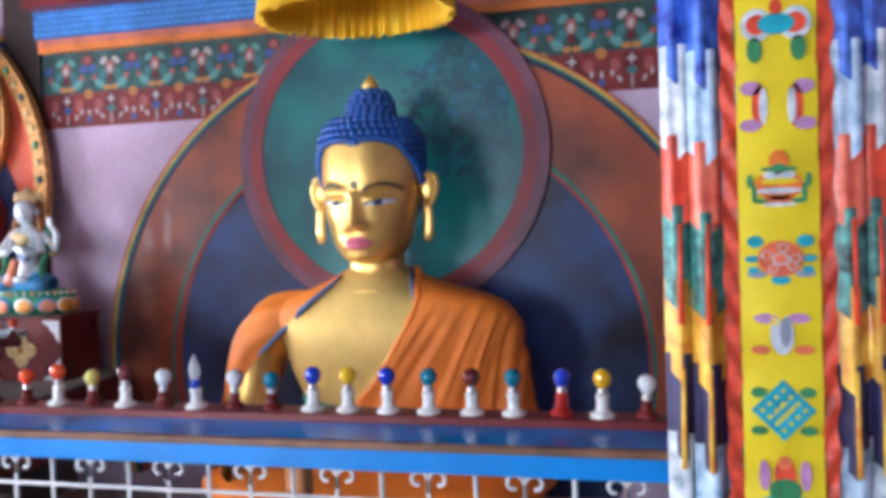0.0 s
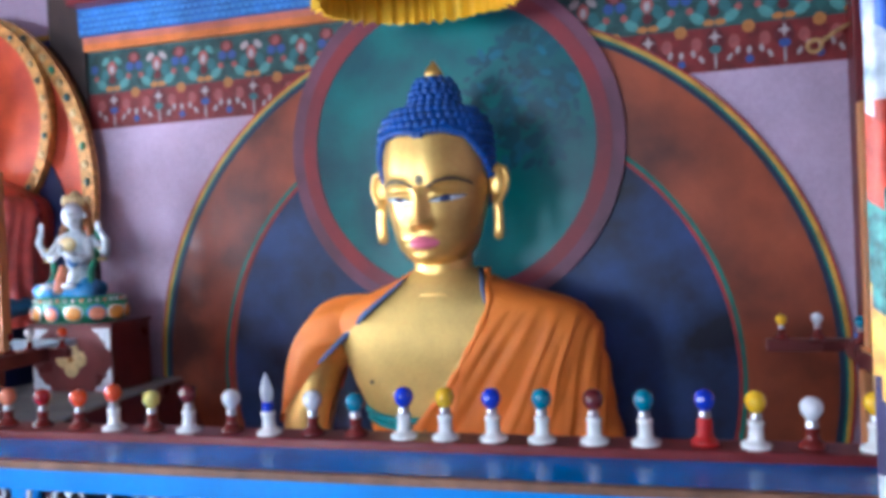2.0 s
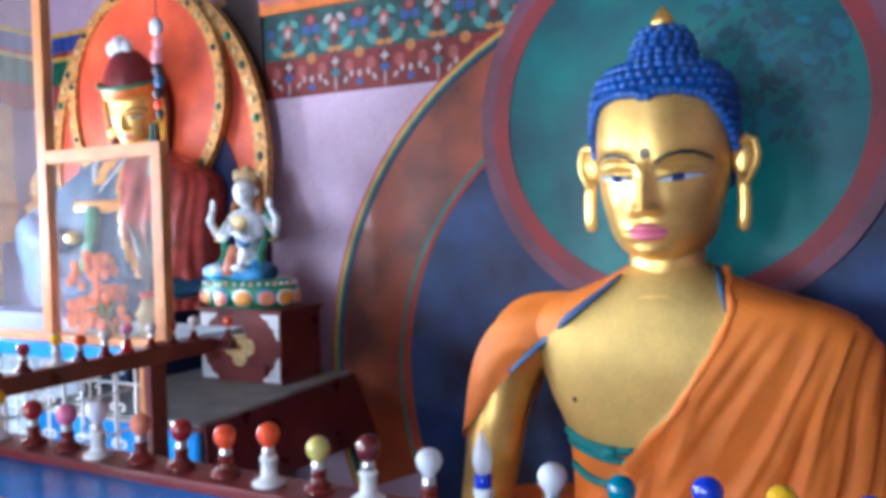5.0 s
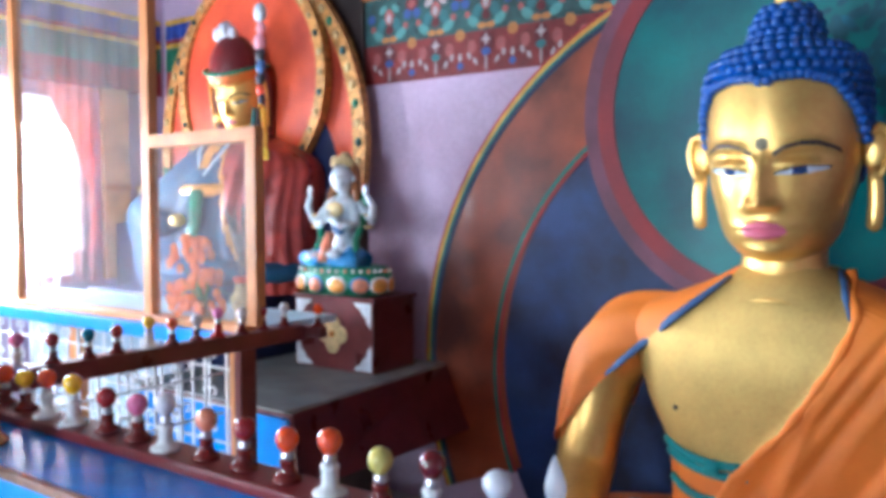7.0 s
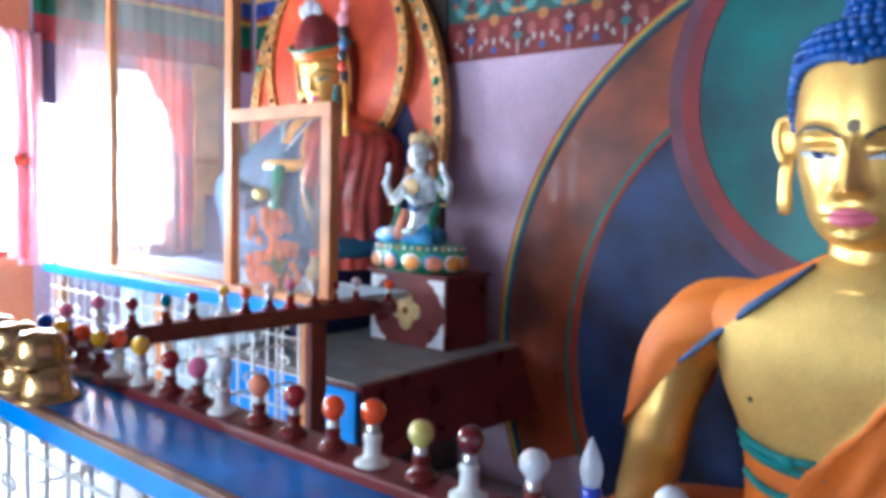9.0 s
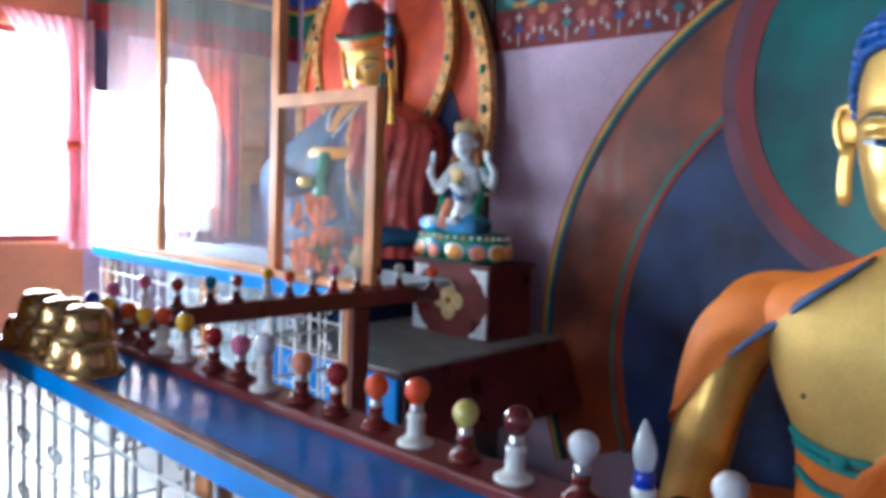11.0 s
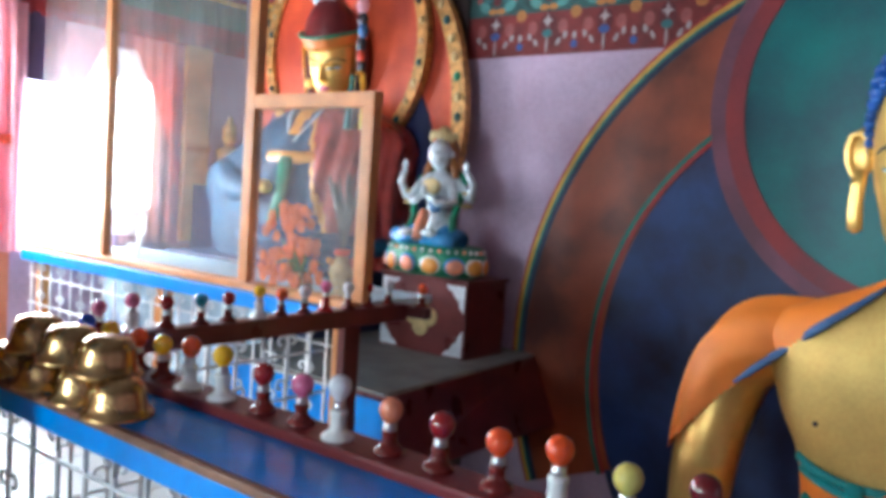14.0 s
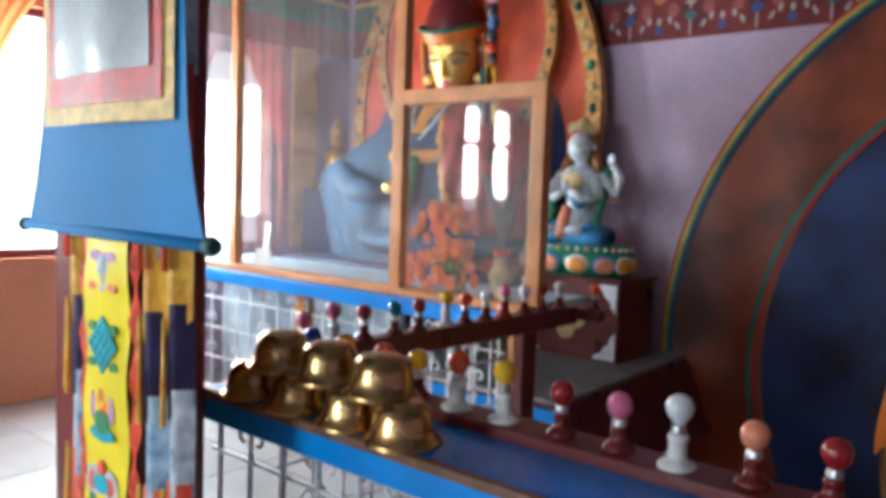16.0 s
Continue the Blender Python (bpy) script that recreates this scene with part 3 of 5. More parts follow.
FRONT = [(-2.61, "white", "short"), (-2.5, "blue", "short"), (-2.376, "yellow", "short"), (-2.246, "orange", "short"), (-2.136, "yellow", "short"), (-2.015, "orange", "tall"), (-1.89, "yellow", "tall"), (-1.761, "red", "short"),
         (-1.64, "pink", "short"), (-1.523, "white", "tall"), (-1.397, "peach", "short"), (-1.278, "red", "short"), (-1.152, "orange", "short"), (-1.03, "orange", "tall"), (-0.915, "pale_yellow", "short"),
         (-0.797, "dark_red", "tall"), (-0.675, "white", "short"), (-0.56, "clear", "tall"), (-0.443, "white", "short"), (-0.325, "teal", "short"), (-0.196, "blue", "tall"), (-0.091, "yellow", "tall"), (0.028, "blue", "tall"),
         (0.143, "teal", "tall"), (0.264, "dark_red", "tall"), (0.378, "teal", "tall"), (0.504, "blue", "red"), (0.609, "yellow", "tall"), (0.722, "white", "short"), (0.845, "yellow", "tall")]
for x, c, k in FRONT[1:]:
    bulb(x, 2.19 if k != "tall" else 2.18, 1.066, c, k, "bulbs along the counter")

# side rails with bulbs, at right angles to the counter
SX = -2.745
def side_rail(x, y0, y1, out, label):
    r = thing("side_rail", label, "railing")
    part("beam", bm_box(x - 0.03, x + 0.03, y0, y1, 0.985, 1.058, bevel=0.005), DARKWOOD, r)
    part("bracket", bm_box(min(x, x + out), max(x, x + out), y1, y1 + 0.05, 1.0, 1.05, bevel=0.005), DARKWOOD, r)
    # one post: dark colour for its shaded face, orange strip for its lit edge
    part("post", bm_box(x - 0.015, x + 0.03, y1 - 0.385, y1 - 0.295, ZF, 0.985, bevel=0.006), DARKWOOD, r)
    part("batten", bm_box(x - 0.045, x - 0.016, y1 - 0.385, y1 - 0.31, ZF, 0.985, bevel=0.004), PINEWOOD, r, "varnished orange lit edge of the post")
    return r


side_rail(SX, 2.26, 3.80, 0.13, "dark red rail with bulbs beside the offering counter")
side_rail(1.14, 2.26, 3.95, -0.33, "dark red rail with bulbs on a bracket")
SIDE = [(2.26, "white", "tall"), (2.365, "pink", "short"), (2.477, "pink", "tall"), (2.6, "red", "short"), (2.734, "teal", "short"), (2.848, "red", "short"), (2.987, "yellow", "tall"), (3.09, "orange", "short"), (3.21, "white", "short"),
        (3.32, "pink", "red"), (3.45, "white", "short"), (3.57, "red", "short"), (3.7, "white", "short")]
for y, c, k in SIDE[1:]:
    bulb(SX, y, 1.058, c, k, "bulbs along the side rail")
bulb(SX + 0.09, 3.825, 1.05, "orange", "short", "bulbs along the side rail")
for x, y, c in ((0.87, 3.975, "yellow"), (1.01, 3.975, "white"), (1.14, 3.8, "teal"), (1.14, 3.6, "blue"), (1.14, 3.45, "red"), (1.14, 3.3, "orange")):
    bulb(x, y, 1.05 if y > 3.9 else 1.058, c, "short", "bulbs along the side rail")


# ---------------------------------------------------------------- white iron grilles
def spiral(cx, cz, r, turn, n=14):
    return [(cx + turn * (r * (1 - 0.6 * i / n)) * math.cos(math.pi * (1 + 0 - 1.6 * i / n)) , cz + (r * (1 - 0.6 * i / n)) * math.sin(math.pi * (1 - 1.6 * i / n))) for i in range(n + 1)]


def grille(name, origin, along, length, z0, z1, label):
    """Upright bars, cross bars and paired scrolls in one upright plane."""
    g = thing(name, label, "grille")
    o, d = Vector(origin), Vector(along)
    def P(s, z):
        return o + d * s + Vector((0, 0, z))
    def rod(nm, pts, r):
        part(nm, tube(bmesh.new(), [P(*p) for p in pts], r, 6), WHITE, g)
    zs = [z1 - 0.085 - 0.17 * k for k in range(5) if z1 - 0.085 - 0.17 * k > z0 + 0.02]
    for z in zs:
        rod("cross_bar", [(0, z), (length, z)], 0.0055)
    rod("bottom_bar", [(0, z0), (length, z0)], 0.0055)
    n = int(length / 0.12)
    for k in range(n + 1):
        s = 0.03 + k * 0.12
        if s > length:
            break
        if k % 2 == 0:
            rod("upright", [(s, z0), (s, z1)], 0.0065)
        else:
            rod("upright", [(s, z0), (s, z1 - 0.06)], 0.0065)
            for turn in (-1, 1):
                for top in zs[:3]:
                    zz = top + 0.055
                    pts = [(s, zz - 0.045)] + [(s + turn * 0.026 + a, b) for a, b in spiral(0, zz, 0.026, turn)]
                    rod("scroll", pts, 0.005)
    return g


grille("iron_grille", (XL, 1.975, 0), (1, 0, 0), XR - XL, 0.32, 0.975, "white painted iron grille with scrolls under the counter")
grille("iron_grille", (SX, 2.26, 0), (0, 1, 0), 1.08, 0.32, 0.985, "white painted iron grille with scrolls under the side rail")

# bowls stacked upside down on the counter
def brass_bowl(x, y, z, r):
    prof = [(r, 0), (r * 1.02, 0.004), (r * 0.95, 0.010), (r * 0.85, r * 0.2), (r * 0.79, r * 0.42), (r * 0.755, r * 0.66), (r * 0.70, r * 0.86), (r * 0.58, r * 1.0), (r * 0.38, r * 1.07), (r * 0.2, r * 1.09), (0.004, r * 1.095)]
    ob = solo("brass_bowl", lathe(bmesh.new(), prof, n=32), BRASS, "polished brass offering bowl turned upside down", "bowl", "brass bowls", smooth=True)
    ob.location = (x, y, z)
    ob.rotation_euler = (random.uniform(-0.04, 0.04), random.uniform(-0.04, 0.04), 0)


for x in (-1.985, -2.135, -2.295, -2.45):
    brass_bowl(x, 1.99 + 0.1 * (random.random() - 0.5) * 0.2, 1.046, 0.075)
for x in (-2.06, -2.215, -2.375):
    brass_bowl(x, 2.0, 1.046 + 0.072, 0.078)


# ---------------------------------------------------------------- large gilded statue
def lerp_rows(x, xs, ys):
    if x <= xs[0]:
        return ys[0]
    for k in range(1, len(xs)):
        if x <= xs[k]:
            f = (x - xs[k - 1]) / (xs[k] - xs[k - 1])
            return ys[k - 1] + f * (ys[k] - ys[k - 1])
    return ys[-1]


def curve(rows, z):
    """The other columns of a table of rows, at height z, along smooth curves."""
    if z <= rows[0][0]:
        return list(rows[0][1:])
    last = len(rows) - 1
    for i in range(last):
        a, b = rows[i], rows[i + 1]
        if z <= b[0]:
            h = b[0] - a[0]
            f = (z - a[0]) / h
            p, n = rows[max(0, i - 1)], rows[min(last, i + 2)]
            out = []
            for k in range(1, len(a)):
                ma = (b[k] - p[k]) / (b[0] - p[0]) * h
                mb = (n[k] - a[k]) / (n[0] - a[0]) * h
                f2, f3 = f * f, f * f * f
                out.append((2 * f3 - 3 * f2 + 1) * a[k] + (f3 - 2 * f2 + f) * ma + (3 * f2 - 2 * f3) * b[k] + (f3 - f2) * mb)
            return out
    return list(rows[-1][1:])


HEAD = [(-0.386, 0.04, 0.17, 0.03), (-0.379, 0.085, 0.205, 0.06), (-0.358, 0.138, 0.234, 0.09), (-0.32, 0.182, 0.254, 0.13), (-0.266, 0.215, 0.266, 0.18), (-0.18, 0.238, 0.277, 0.23), (-0.09, 0.262, 0.283, 0.27), (0.0, 0.275, 0.287, 0.30),
        (0.1, 0.281, 0.288, 0.32), (0.2, 0.279, 0.281, 0.32), (0.3, 0.272, 0.266, 0.31), (0.365, 0.252, 0.242, 0.285), (0.41, 0.208, 0.2, 0.24), (0.445, 0.135, 0.135, 0.16), (0.494, 0.03, 0.03, 0.04)]


def g2(x, z, cx, cz, sx, sz):
    return math.exp(-((x - cx) / sx) ** 2 - ((z - cz) / sz) ** 2)


def brow(a):
    return lerp_rows(a, [0.02, 0.045, 0.08, 0.13, 0.18, 0.22, 0.25], [-0.012, 0.010, 0.031, 0.046, 0.045, 0.030, 0.012])


def relief(x, z):
    """How far the face stands out: nose, brows, lids, lips and chin."""
    a = abs(x)
    d = 0.0
    if -0.20 < z < 0.09:
        k = min(1, max(0, (0.03 - z) / 0.21))
        d += (0.018 + 0.056 * k) * math.exp(-(x / (0.018 + 0.017 * k)) ** 2) * min(1, (z + 0.20) / 0.024) * min(1, max(0, (0.05 - z) / 0.09))
    d += 0.024 * g2(a, z, 0.044, -0.174, 0.020, 0.020)
    d -= 0.016 * g2(a, z, 0.10, 0.004, 0.07, 0.022)
    d += 0.021 * g2(a, z, 0.125, -0.026, 0.070, 0.026)
    d -= 0.010 * g2(a, z, 0.115, -0.05, 0.06, 0.010)
    d += 0.012 * math.exp(-((z - brow(a)) / 0.020) ** 2) * (1 if 0.02 < a < 0.25 else 0)
    d += 0.020 * g2(x, z, 0, -0.250, 0.075, 0.016) + 0.021 * g2(x, z, 0, -0.283, 0.062, 0.016) - 0.010 * g2(x, z, 0, -0.266, 0.07, 0.005)
    d -= 0.007 * g2(x, z, 0, -0.31, 0.06, 0.012)
    d += 0.014 * g2(x, z, 0, -0.345, 0.06, 0.03)
    d += 0.008 * g2(a, z, 0.15, -0.13, 0.08, 0.07)
    return d


def front(x, z):
    rx, ryf, _ = curve(HEAD, z)
    return -ryf * math.sqrt(max(0.0, 1 - (x / rx) ** 2)) - relief(x, z)


def hairline(x, y):
    """Lowest height of the hair round the head; y is negative at the face."""
    a = abs(math.atan2(x, -y))
    h = lerp_rows(a, [0, 0.12, 0.45, 0.85, 1.25, 1.6, 2.2, 3.2], [0.256, 0.278, 0.284, 0.26, 0.16, 0.04, -0.1, -0.2])
    return h


def head(bm, c, s, skin, hair, lips, ink, white, blue, turn=0.0, nu=230, nv=210, bow=0.0):
    """A head of height 0.84 times s, at c, that looks towards -y."""
    c = Vector(c)
    rot = Matrix.Rotation(turn, 3, "Z") @ Matrix.Rotation(bow, 3, "X")
    def fn(u, v):
        z = -0.386 + 0.879 * v
        th = 2 * math.pi * u
        rx, ryf, ryb = curve(HEAD, z)
        x, cy = rx * math.sin(th), -math.cos(th)
        y = cy * (ryf if cy < 0 else ryb)
        if cy < 0:
            y -= relief(x, z) * min(1, -cy * 2)
        if hair is not None and z > hairline(x, y) + 0.0:
            k = 1.05
            x, y = x * k, y * k
        return c + s * (rot @ Vector((x, y, z)))
    inv = rot.inverted()
    def mi(p):
        q = (inv @ (p - c)) / s
        a = abs(q.x)
        if hair is not None and q.z > hairline(q.x, q.y):
            return hair
        if q.y < -0.1:
            w = 0.080 * max(0.0, 1 - ((q.z + 0.266) / 0.034) ** 2) ** 0.6
            if abs(q.z + 0.266) < 0.034 and a < w:
                return lips
            e = (a - 0.128) / 0.084
            if abs(e) < 1:
                mid, half = -0.050 + 0.012 * e, 0.001 + 0.0115 * (1 - e * e)
                if abs(q.z - mid) < half:
                    return blue if abs(e + 0.05) < 0.26 else white
                if mid + half <= q.z < mid + half + 0.006:
                    return ink
            if 0.036 < a < 0.24 and abs(q.z - brow(a) - 0.004) < 0.0075 - 0.012 * max(0, a - 0.16):
                return ink
            if hair is not None and (q.x / 0.025) ** 2 + ((q.z - 0.05) / 0.024) ** 2 < 1:
                return 9
        return skin
    grid(bm, nu, nv, fn, mi, close=True)
    # ears with long lobes
    for sd in (-1, 1):
        rim = [(0.285, 0.0, 0.02), (0.30, 0.0, 0.085), (0.33, 0.01, 0.115), (0.362, 0.02, 0.10), (0.375, 0.02, 0.05), (0.368, 0.015, 0.0), (0.35, 0.01, -0.04), (0.335, 0.0, -0.07)]
        tube(bm, [c + s * (rot @ Vector((sd * x, y, z))) for x, y, z in rim], [s * r for r in (0.012, 0.016, 0.018, 0.018, 0.017, 0.016, 0.014, 0.014)], 8, skin)
        ball(bm, c + s * (rot @ Vector((sd * 0.318, 0.02, 0.03))), s * 0.045, s * 0.018, s * 0.08, skin)
        lobe = [(0.315, 0.0, -0.03), (0.325, 0.0, -0.09), (0.328, 0.0, -0.15), (0.326, 0.0, -0.21), (0.322, 0.0, -0.255), (0.32, 0.0, -0.268)]
        tube(bm, [c + s * (rot @ Vector((sd * x, y, z))) for x, y, z in lobe], [s * r for r in (0.02, 0.026, 0.026, 0.028, 0.026, 0.008)], 10, skin, 0.45)


B = Vector((-0.75, 4.44, 1.782))
bu = bmesh.new()
FACING = -0.035
TURN_B = Matrix.Rotation(FACING, 3, "Z")
head(bu, B, 1.0, 0, 1, 3, 4, 5, 6, FACING)
# curls, in rings over the skull and the topknot
for j in range(17):
    z = -0.15 + 0.040 * j
    if z > 0.485:
        break
    rx, ryf, ryb = curve(HEAD, z)
    n = max(6, int(2 * math.pi * (rx + ryb) / 2 * 1.05 / 0.046))
    for i in range(n):
        th = 2 * math.pi * (i + 0.5 * (j % 2)) / n
        cy = -math.cos(th)
        x, y = 1.05 * rx * math.sin(th), 1.05 * cy * (ryf if cy < 0 else ryb)
        if z > hairline(x, y) + 0.036 and (y < 0.2 or z > 0.1):
            ball(bu, B + TURN_B @ Vector((x, y, z)), 0.025, 0.025, 0.022, 1, 8, 6)
for i in range(46):
    th = -2.1 + 4.2 * i / 45
    z = hairline(math.sin(th), -math.cos(th)) + 0.012
    rx, ryf, ryb = curve(HEAD, z)
    cy = -math.cos(th)
    ball(bu, B + TURN_B @ Vector((1.05 * rx * math.sin(th), 1.05 * cy * (ryf if cy < 0 else ryb), z)), 0.024, 0.024, 0.022, 1, 8, 6)
TOP = [(0.165, 0.40), (0.134, 0.445), (0.127, 0.487), (0.118, 0.533), (0.09, 0.578), (0.045, 0.61)]
lathe(bu, TOP, B + Vector((0, 0.02, 0)), 28, 1)
for r, z in [(float(np.interp(k, [p[1] for p in TOP], [p[0] for p in TOP])), k) for k in (0.41, 0.45, 0.485, 0.52, 0.552, 0.581)]:
    n = max(6, int(2 * math.pi * r / 0.046))
    for i in range(n):
        th = 2 * math.pi * (i + random.random() * 0.3) / n
        ball(bu, B + Vector((r * math.sin(th), 0.02 + r * math.cos(th), z)), 0.023, 0.023, 0.021, 1, 8, 6)
lathe(bu, [(0.040, 0.603), (0.046, 0.618), (0.046, 0.633), (0.036, 0.653), (0.016, 0.673), (0.004, 0.693)], B + Vector((0, 0.02, 0)), 16, 0)
lathe(bu, [(curve([(-0.54, 0.235), (-0.49, 0.185), (-0.44, 0.166), (-0.38, 0.158), (-0.32, 0.16), (-0.26, 0.17)], -0.54 + 0.28 * i / 14)[0], -0.54 + 0.28 * i / 14) for i in range(15)], B + Vector((0, 0.05, 0)), 32, 0)

# trunk: rows of height, half width to its right arm, half width to the robed arm, depth in front, depth behind
TRUNK = [(-0.22, 0.42, 0.89, 0.30, 0.30), (0.22, 0.42, 0.89, 0.30, 0.30), (0.45, 0.42, 0.89, 0.285, 0.30), (0.64, 0.45, 0.87, 0.28, 0.30), (0.79, 0.52, 0.85, 0.288, 0.30), (0.94, 0.57, 0.83, 0.293, 0.30), (1.05, 0.62, 0.805, 0.282, 0.30),
         (1.13, 0.63, 0.75, 0.264, 0.28), (1.20, 0.55, 0.64, 0.246, 0.25), (1.26, 0.39, 0.42, 0.224, 0.22), (1.31, 0.27, 0.28, 0.200, 0.19), (1.345, 0.205, 0.22, 0.175, 0.17), (1.37, 0.165, 0.18, 0.15, 0.15)]
XR_EDGE = [(0.2, -1.1), (0.45, -0.93), (0.6, -0.84), (0.75, -0.70), (1.0, -0.545), (1.15, -0.475), (1.22, -0.46), (1.3, -0.49), (1.4, -0.53)]
XL_EDGE = [(0.55, -1.70), (0.72, -1.56), (0.9, -1.41), (1.02, -1.28), (1.15, -1.13), (1.25, -1.01), (1.33, -0.92), (1.4, -0.88)]
CYB = 4.50


def fold(x, z):
    a = math.atan2(0.4 - x, 2.3 - z)
    w = noise.noise(Vector((a * 6, z * 1.1, 2.0)))
    k = min(1.0, max(0.2, (1.27 - z) / 0.25))
    ridge = abs(noise.noise(Vector((a * 17, z * 0.9, 7.0))))
    return k * (0.008 * math.sin(a * 74 + 8 * w) + 0.006 * math.sin(a * 141 + 11 * w + z) + 0.003 * math.sin(a * 230 + 14 * w) + 0.03 * ridge - 0.012)


def trunk(u, v):
    z = -0.22 + 1.59 * v
    th = 2 * math.pi * u
    rl, rr, df, db = curve(TRUNK, z)
    sx, cy = math.sin(th), -math.cos(th)
    pw = 0.78
    ex = math.copysign(abs(sx) ** pw, sx)
    ey = math.copysign(abs(cy) ** pw, cy)
    x = AX + ex * (rr if ex > 0 else rl)
    y = CYB + ey * (df if cy < 0 else db)
    (xr,) = curve(XR_EDGE, z)
    if x > xr or cy > 0.5:
        k = 0.022 + fold(x, z)
        n = Vector((ex, ey, 0)).normalized()
        x, y = x + n.x * k, y + n.y * k
    return Vector((x, y, z))


def trunk_slot(p):
    (xr,), (xl,) = curve(XR_EDGE, p.z), curve(XL_EDGE, p.z)
    if p.x > xr or p.x < xl or p.y > CYB + 0.1:
        return 2
    return 10 if p.z > 0.62 else 2


grid(bu, 380, 100, trunk, trunk_slot, close=True)
# bare right arm, in a sleeve of cloth over the shoulder
ARM = [(-0.98, 4.50, 1.12, 0.08), (-1.10, 4.50, 1.11, 0.115), (-1.24, 4.50, 1.08, 0.144), (-1.36, 4.49, 1.04, 0.160), (-1.435, 4.48, 0.97, 0.158), (-1.485, 4.46, 0.88, 0.150), (-1.52, 4.43, 0.72, 0.142), (-1.535, 4.39, 0.58, 0.135), (-1.52, 4.30, 0.44, 0.125), (-1.46, 4.10, 0.36, 0.105), (-1.40, 3.95, 0.33, 0.08)]


def arm(grow, nu, nv, keep):
    pts = [Vector(p[:3]) for p in ARM]
    def cat(f, p0, p1, p2, p3):
        return 0.5 * (2 * p1 + (p2 - p0) * f + (2 * p0 - 5 * p1 + 4 * p2 - p3) * f * f + (3 * p1 - p0 - 3 * p2 + p3) * f ** 3)
    def raw(t):
        t = min(max(t, 0.0), 1.0) * (len(ARM) - 1)
        i = min(int(t), len(ARM) - 2)
        k = [max(0, min(len(ARM) - 1, i + o)) for o in (-1, 0, 1, 2)]
        return cat(t - i, *[pts[q] for q in k]), cat(t - i, *[ARM[q][3] for q in k])
    def at(t):
        p, r = raw(t)
        return p, (raw(t + 0.04)[0] - raw(t - 0.04)[0]).normalized(), r
    def fn(u, v):
        p, d, r = at(v)
        side = d.cross(Vector((0, 1, 0))).normalized()
        up = side.cross(d)
        th = 2 * math.pi * u
        k = r + grow + (0.006 * math.sin(th * 7 + v * 16) if grow else 0)
        return p + k * (side * math.cos(th) + up * math.sin(th))
    vs = grid(bu, nu, nv, fn, 0, close=True)
    if keep:
        bad = []
        for f in {f for row in vs for w in row for f in w.link_faces}:
            p = f.calc_center_median()
            f.material_index = 2
            (xl,) = curve(XL_EDGE, p.z)
            if (p.x > xl + 0.008 and p.y < 4.56) or p.z < 0.54:
                bad.append(f)
        bmesh.ops.delete(bu, geom=bad, context="FACES")


arm(0.0, 40, 50, False)
arm(0.022, 80, 130, True)
def on_trunk(x, z, off):
    rl, rr, df, db = curve(TRUNK, z)
    e = (x - AX) / (rr if x > AX else rl)
    s = min(0.999, abs(e)) ** (1 / 0.78)
    return Vector((x, CYB - df * math.sqrt(1 - s * s) ** 0.78 - off, z))


hem = [on_trunk(curve(XR_EDGE, z)[0] + 0.006, z, 0.016) for z in [0.4 + 0.96 * i / 24 for i in range(25)]]
tube(bu, hem, [0.017 + 0.005 * math.sin(i * 1.9) for i in range(25)], 8, 2)
edge = [on_trunk(x, z, 0.016) for z, x in ((1.335, -0.915), (1.28, -0.975), (1.22, -1.045), (1.15, -1.13))] + [Vector((-1.20, 4.32, 1.09)), Vector((-1.28, 4.305, 1.02)), Vector((-1.355, 4.30, 0.95)), Vector((-1.42, 4.295, 0.89))]
tube(bu, edge, [0.014, 0.022, 0.027, 0.03, 0.032, 0.03, 0.026, 0.012], 8, 7, 0.5)
tube(bu, [on_trunk(x, z, 0.018) for z, x in ((1.36, -0.54), (1.32, -0.515), (1.27, -0.495), (1.20, -0.475))], [0.012, 0.013, 0.012, 0.005], 8, 7)
for zz, x0, x1 in ((0.645, -1.17, -0.83), (0.605, -1.15, -0.80), (0.50, -1.13, -0.9)):
    tube(bu, [on_trunk(x0 + (x1 - x0) * i / 10, zz - 0.02 * math.sin(i / 10 * 3) - 0.03 * i / 10, 0.012) for i in range(11)], [0.013] * 11, 8, 8, 1.4)
ball(bu, (-0.94, 4.205, 0.60), 0.035, 0.02, 0.03, 8)
ball(bu, on_trunk(-1.10, 0.80, 0.002), 0.011, 0.006, 0.011, 4)
# crossed legs under the robe, and the robed forearm
def legs(u, v):
    th, ph = 2 * math.pi * u, math.pi * v
    x, y, z = math.sin(ph) * math.cos(th), math.sin(ph) * math.sin(th), math.cos(ph)
    k = 1 + 0.02 * math.sin(9 * th + 6 * z)
    return Vector((AX + 1.0 * x * k, 4.32 + 0.62 * y * k, 0.20 + 0.14 * z))
grid(bu, 80, 30, legs, 2, close=True)
seated = solo("seated_statue", bu, [GOLD, HAIR, ROBE, LIPS, INK, EYEWHITE, EYEBLUE, LINING, TEALCLOTH, paint("grey_forehead_dot", rgb(120, 108, 84), 0.5, 0.2, 20), CHESTGOLD], "large seated gilded statue in an orange cloth robe", "statue")
seated.location.x = 0.005
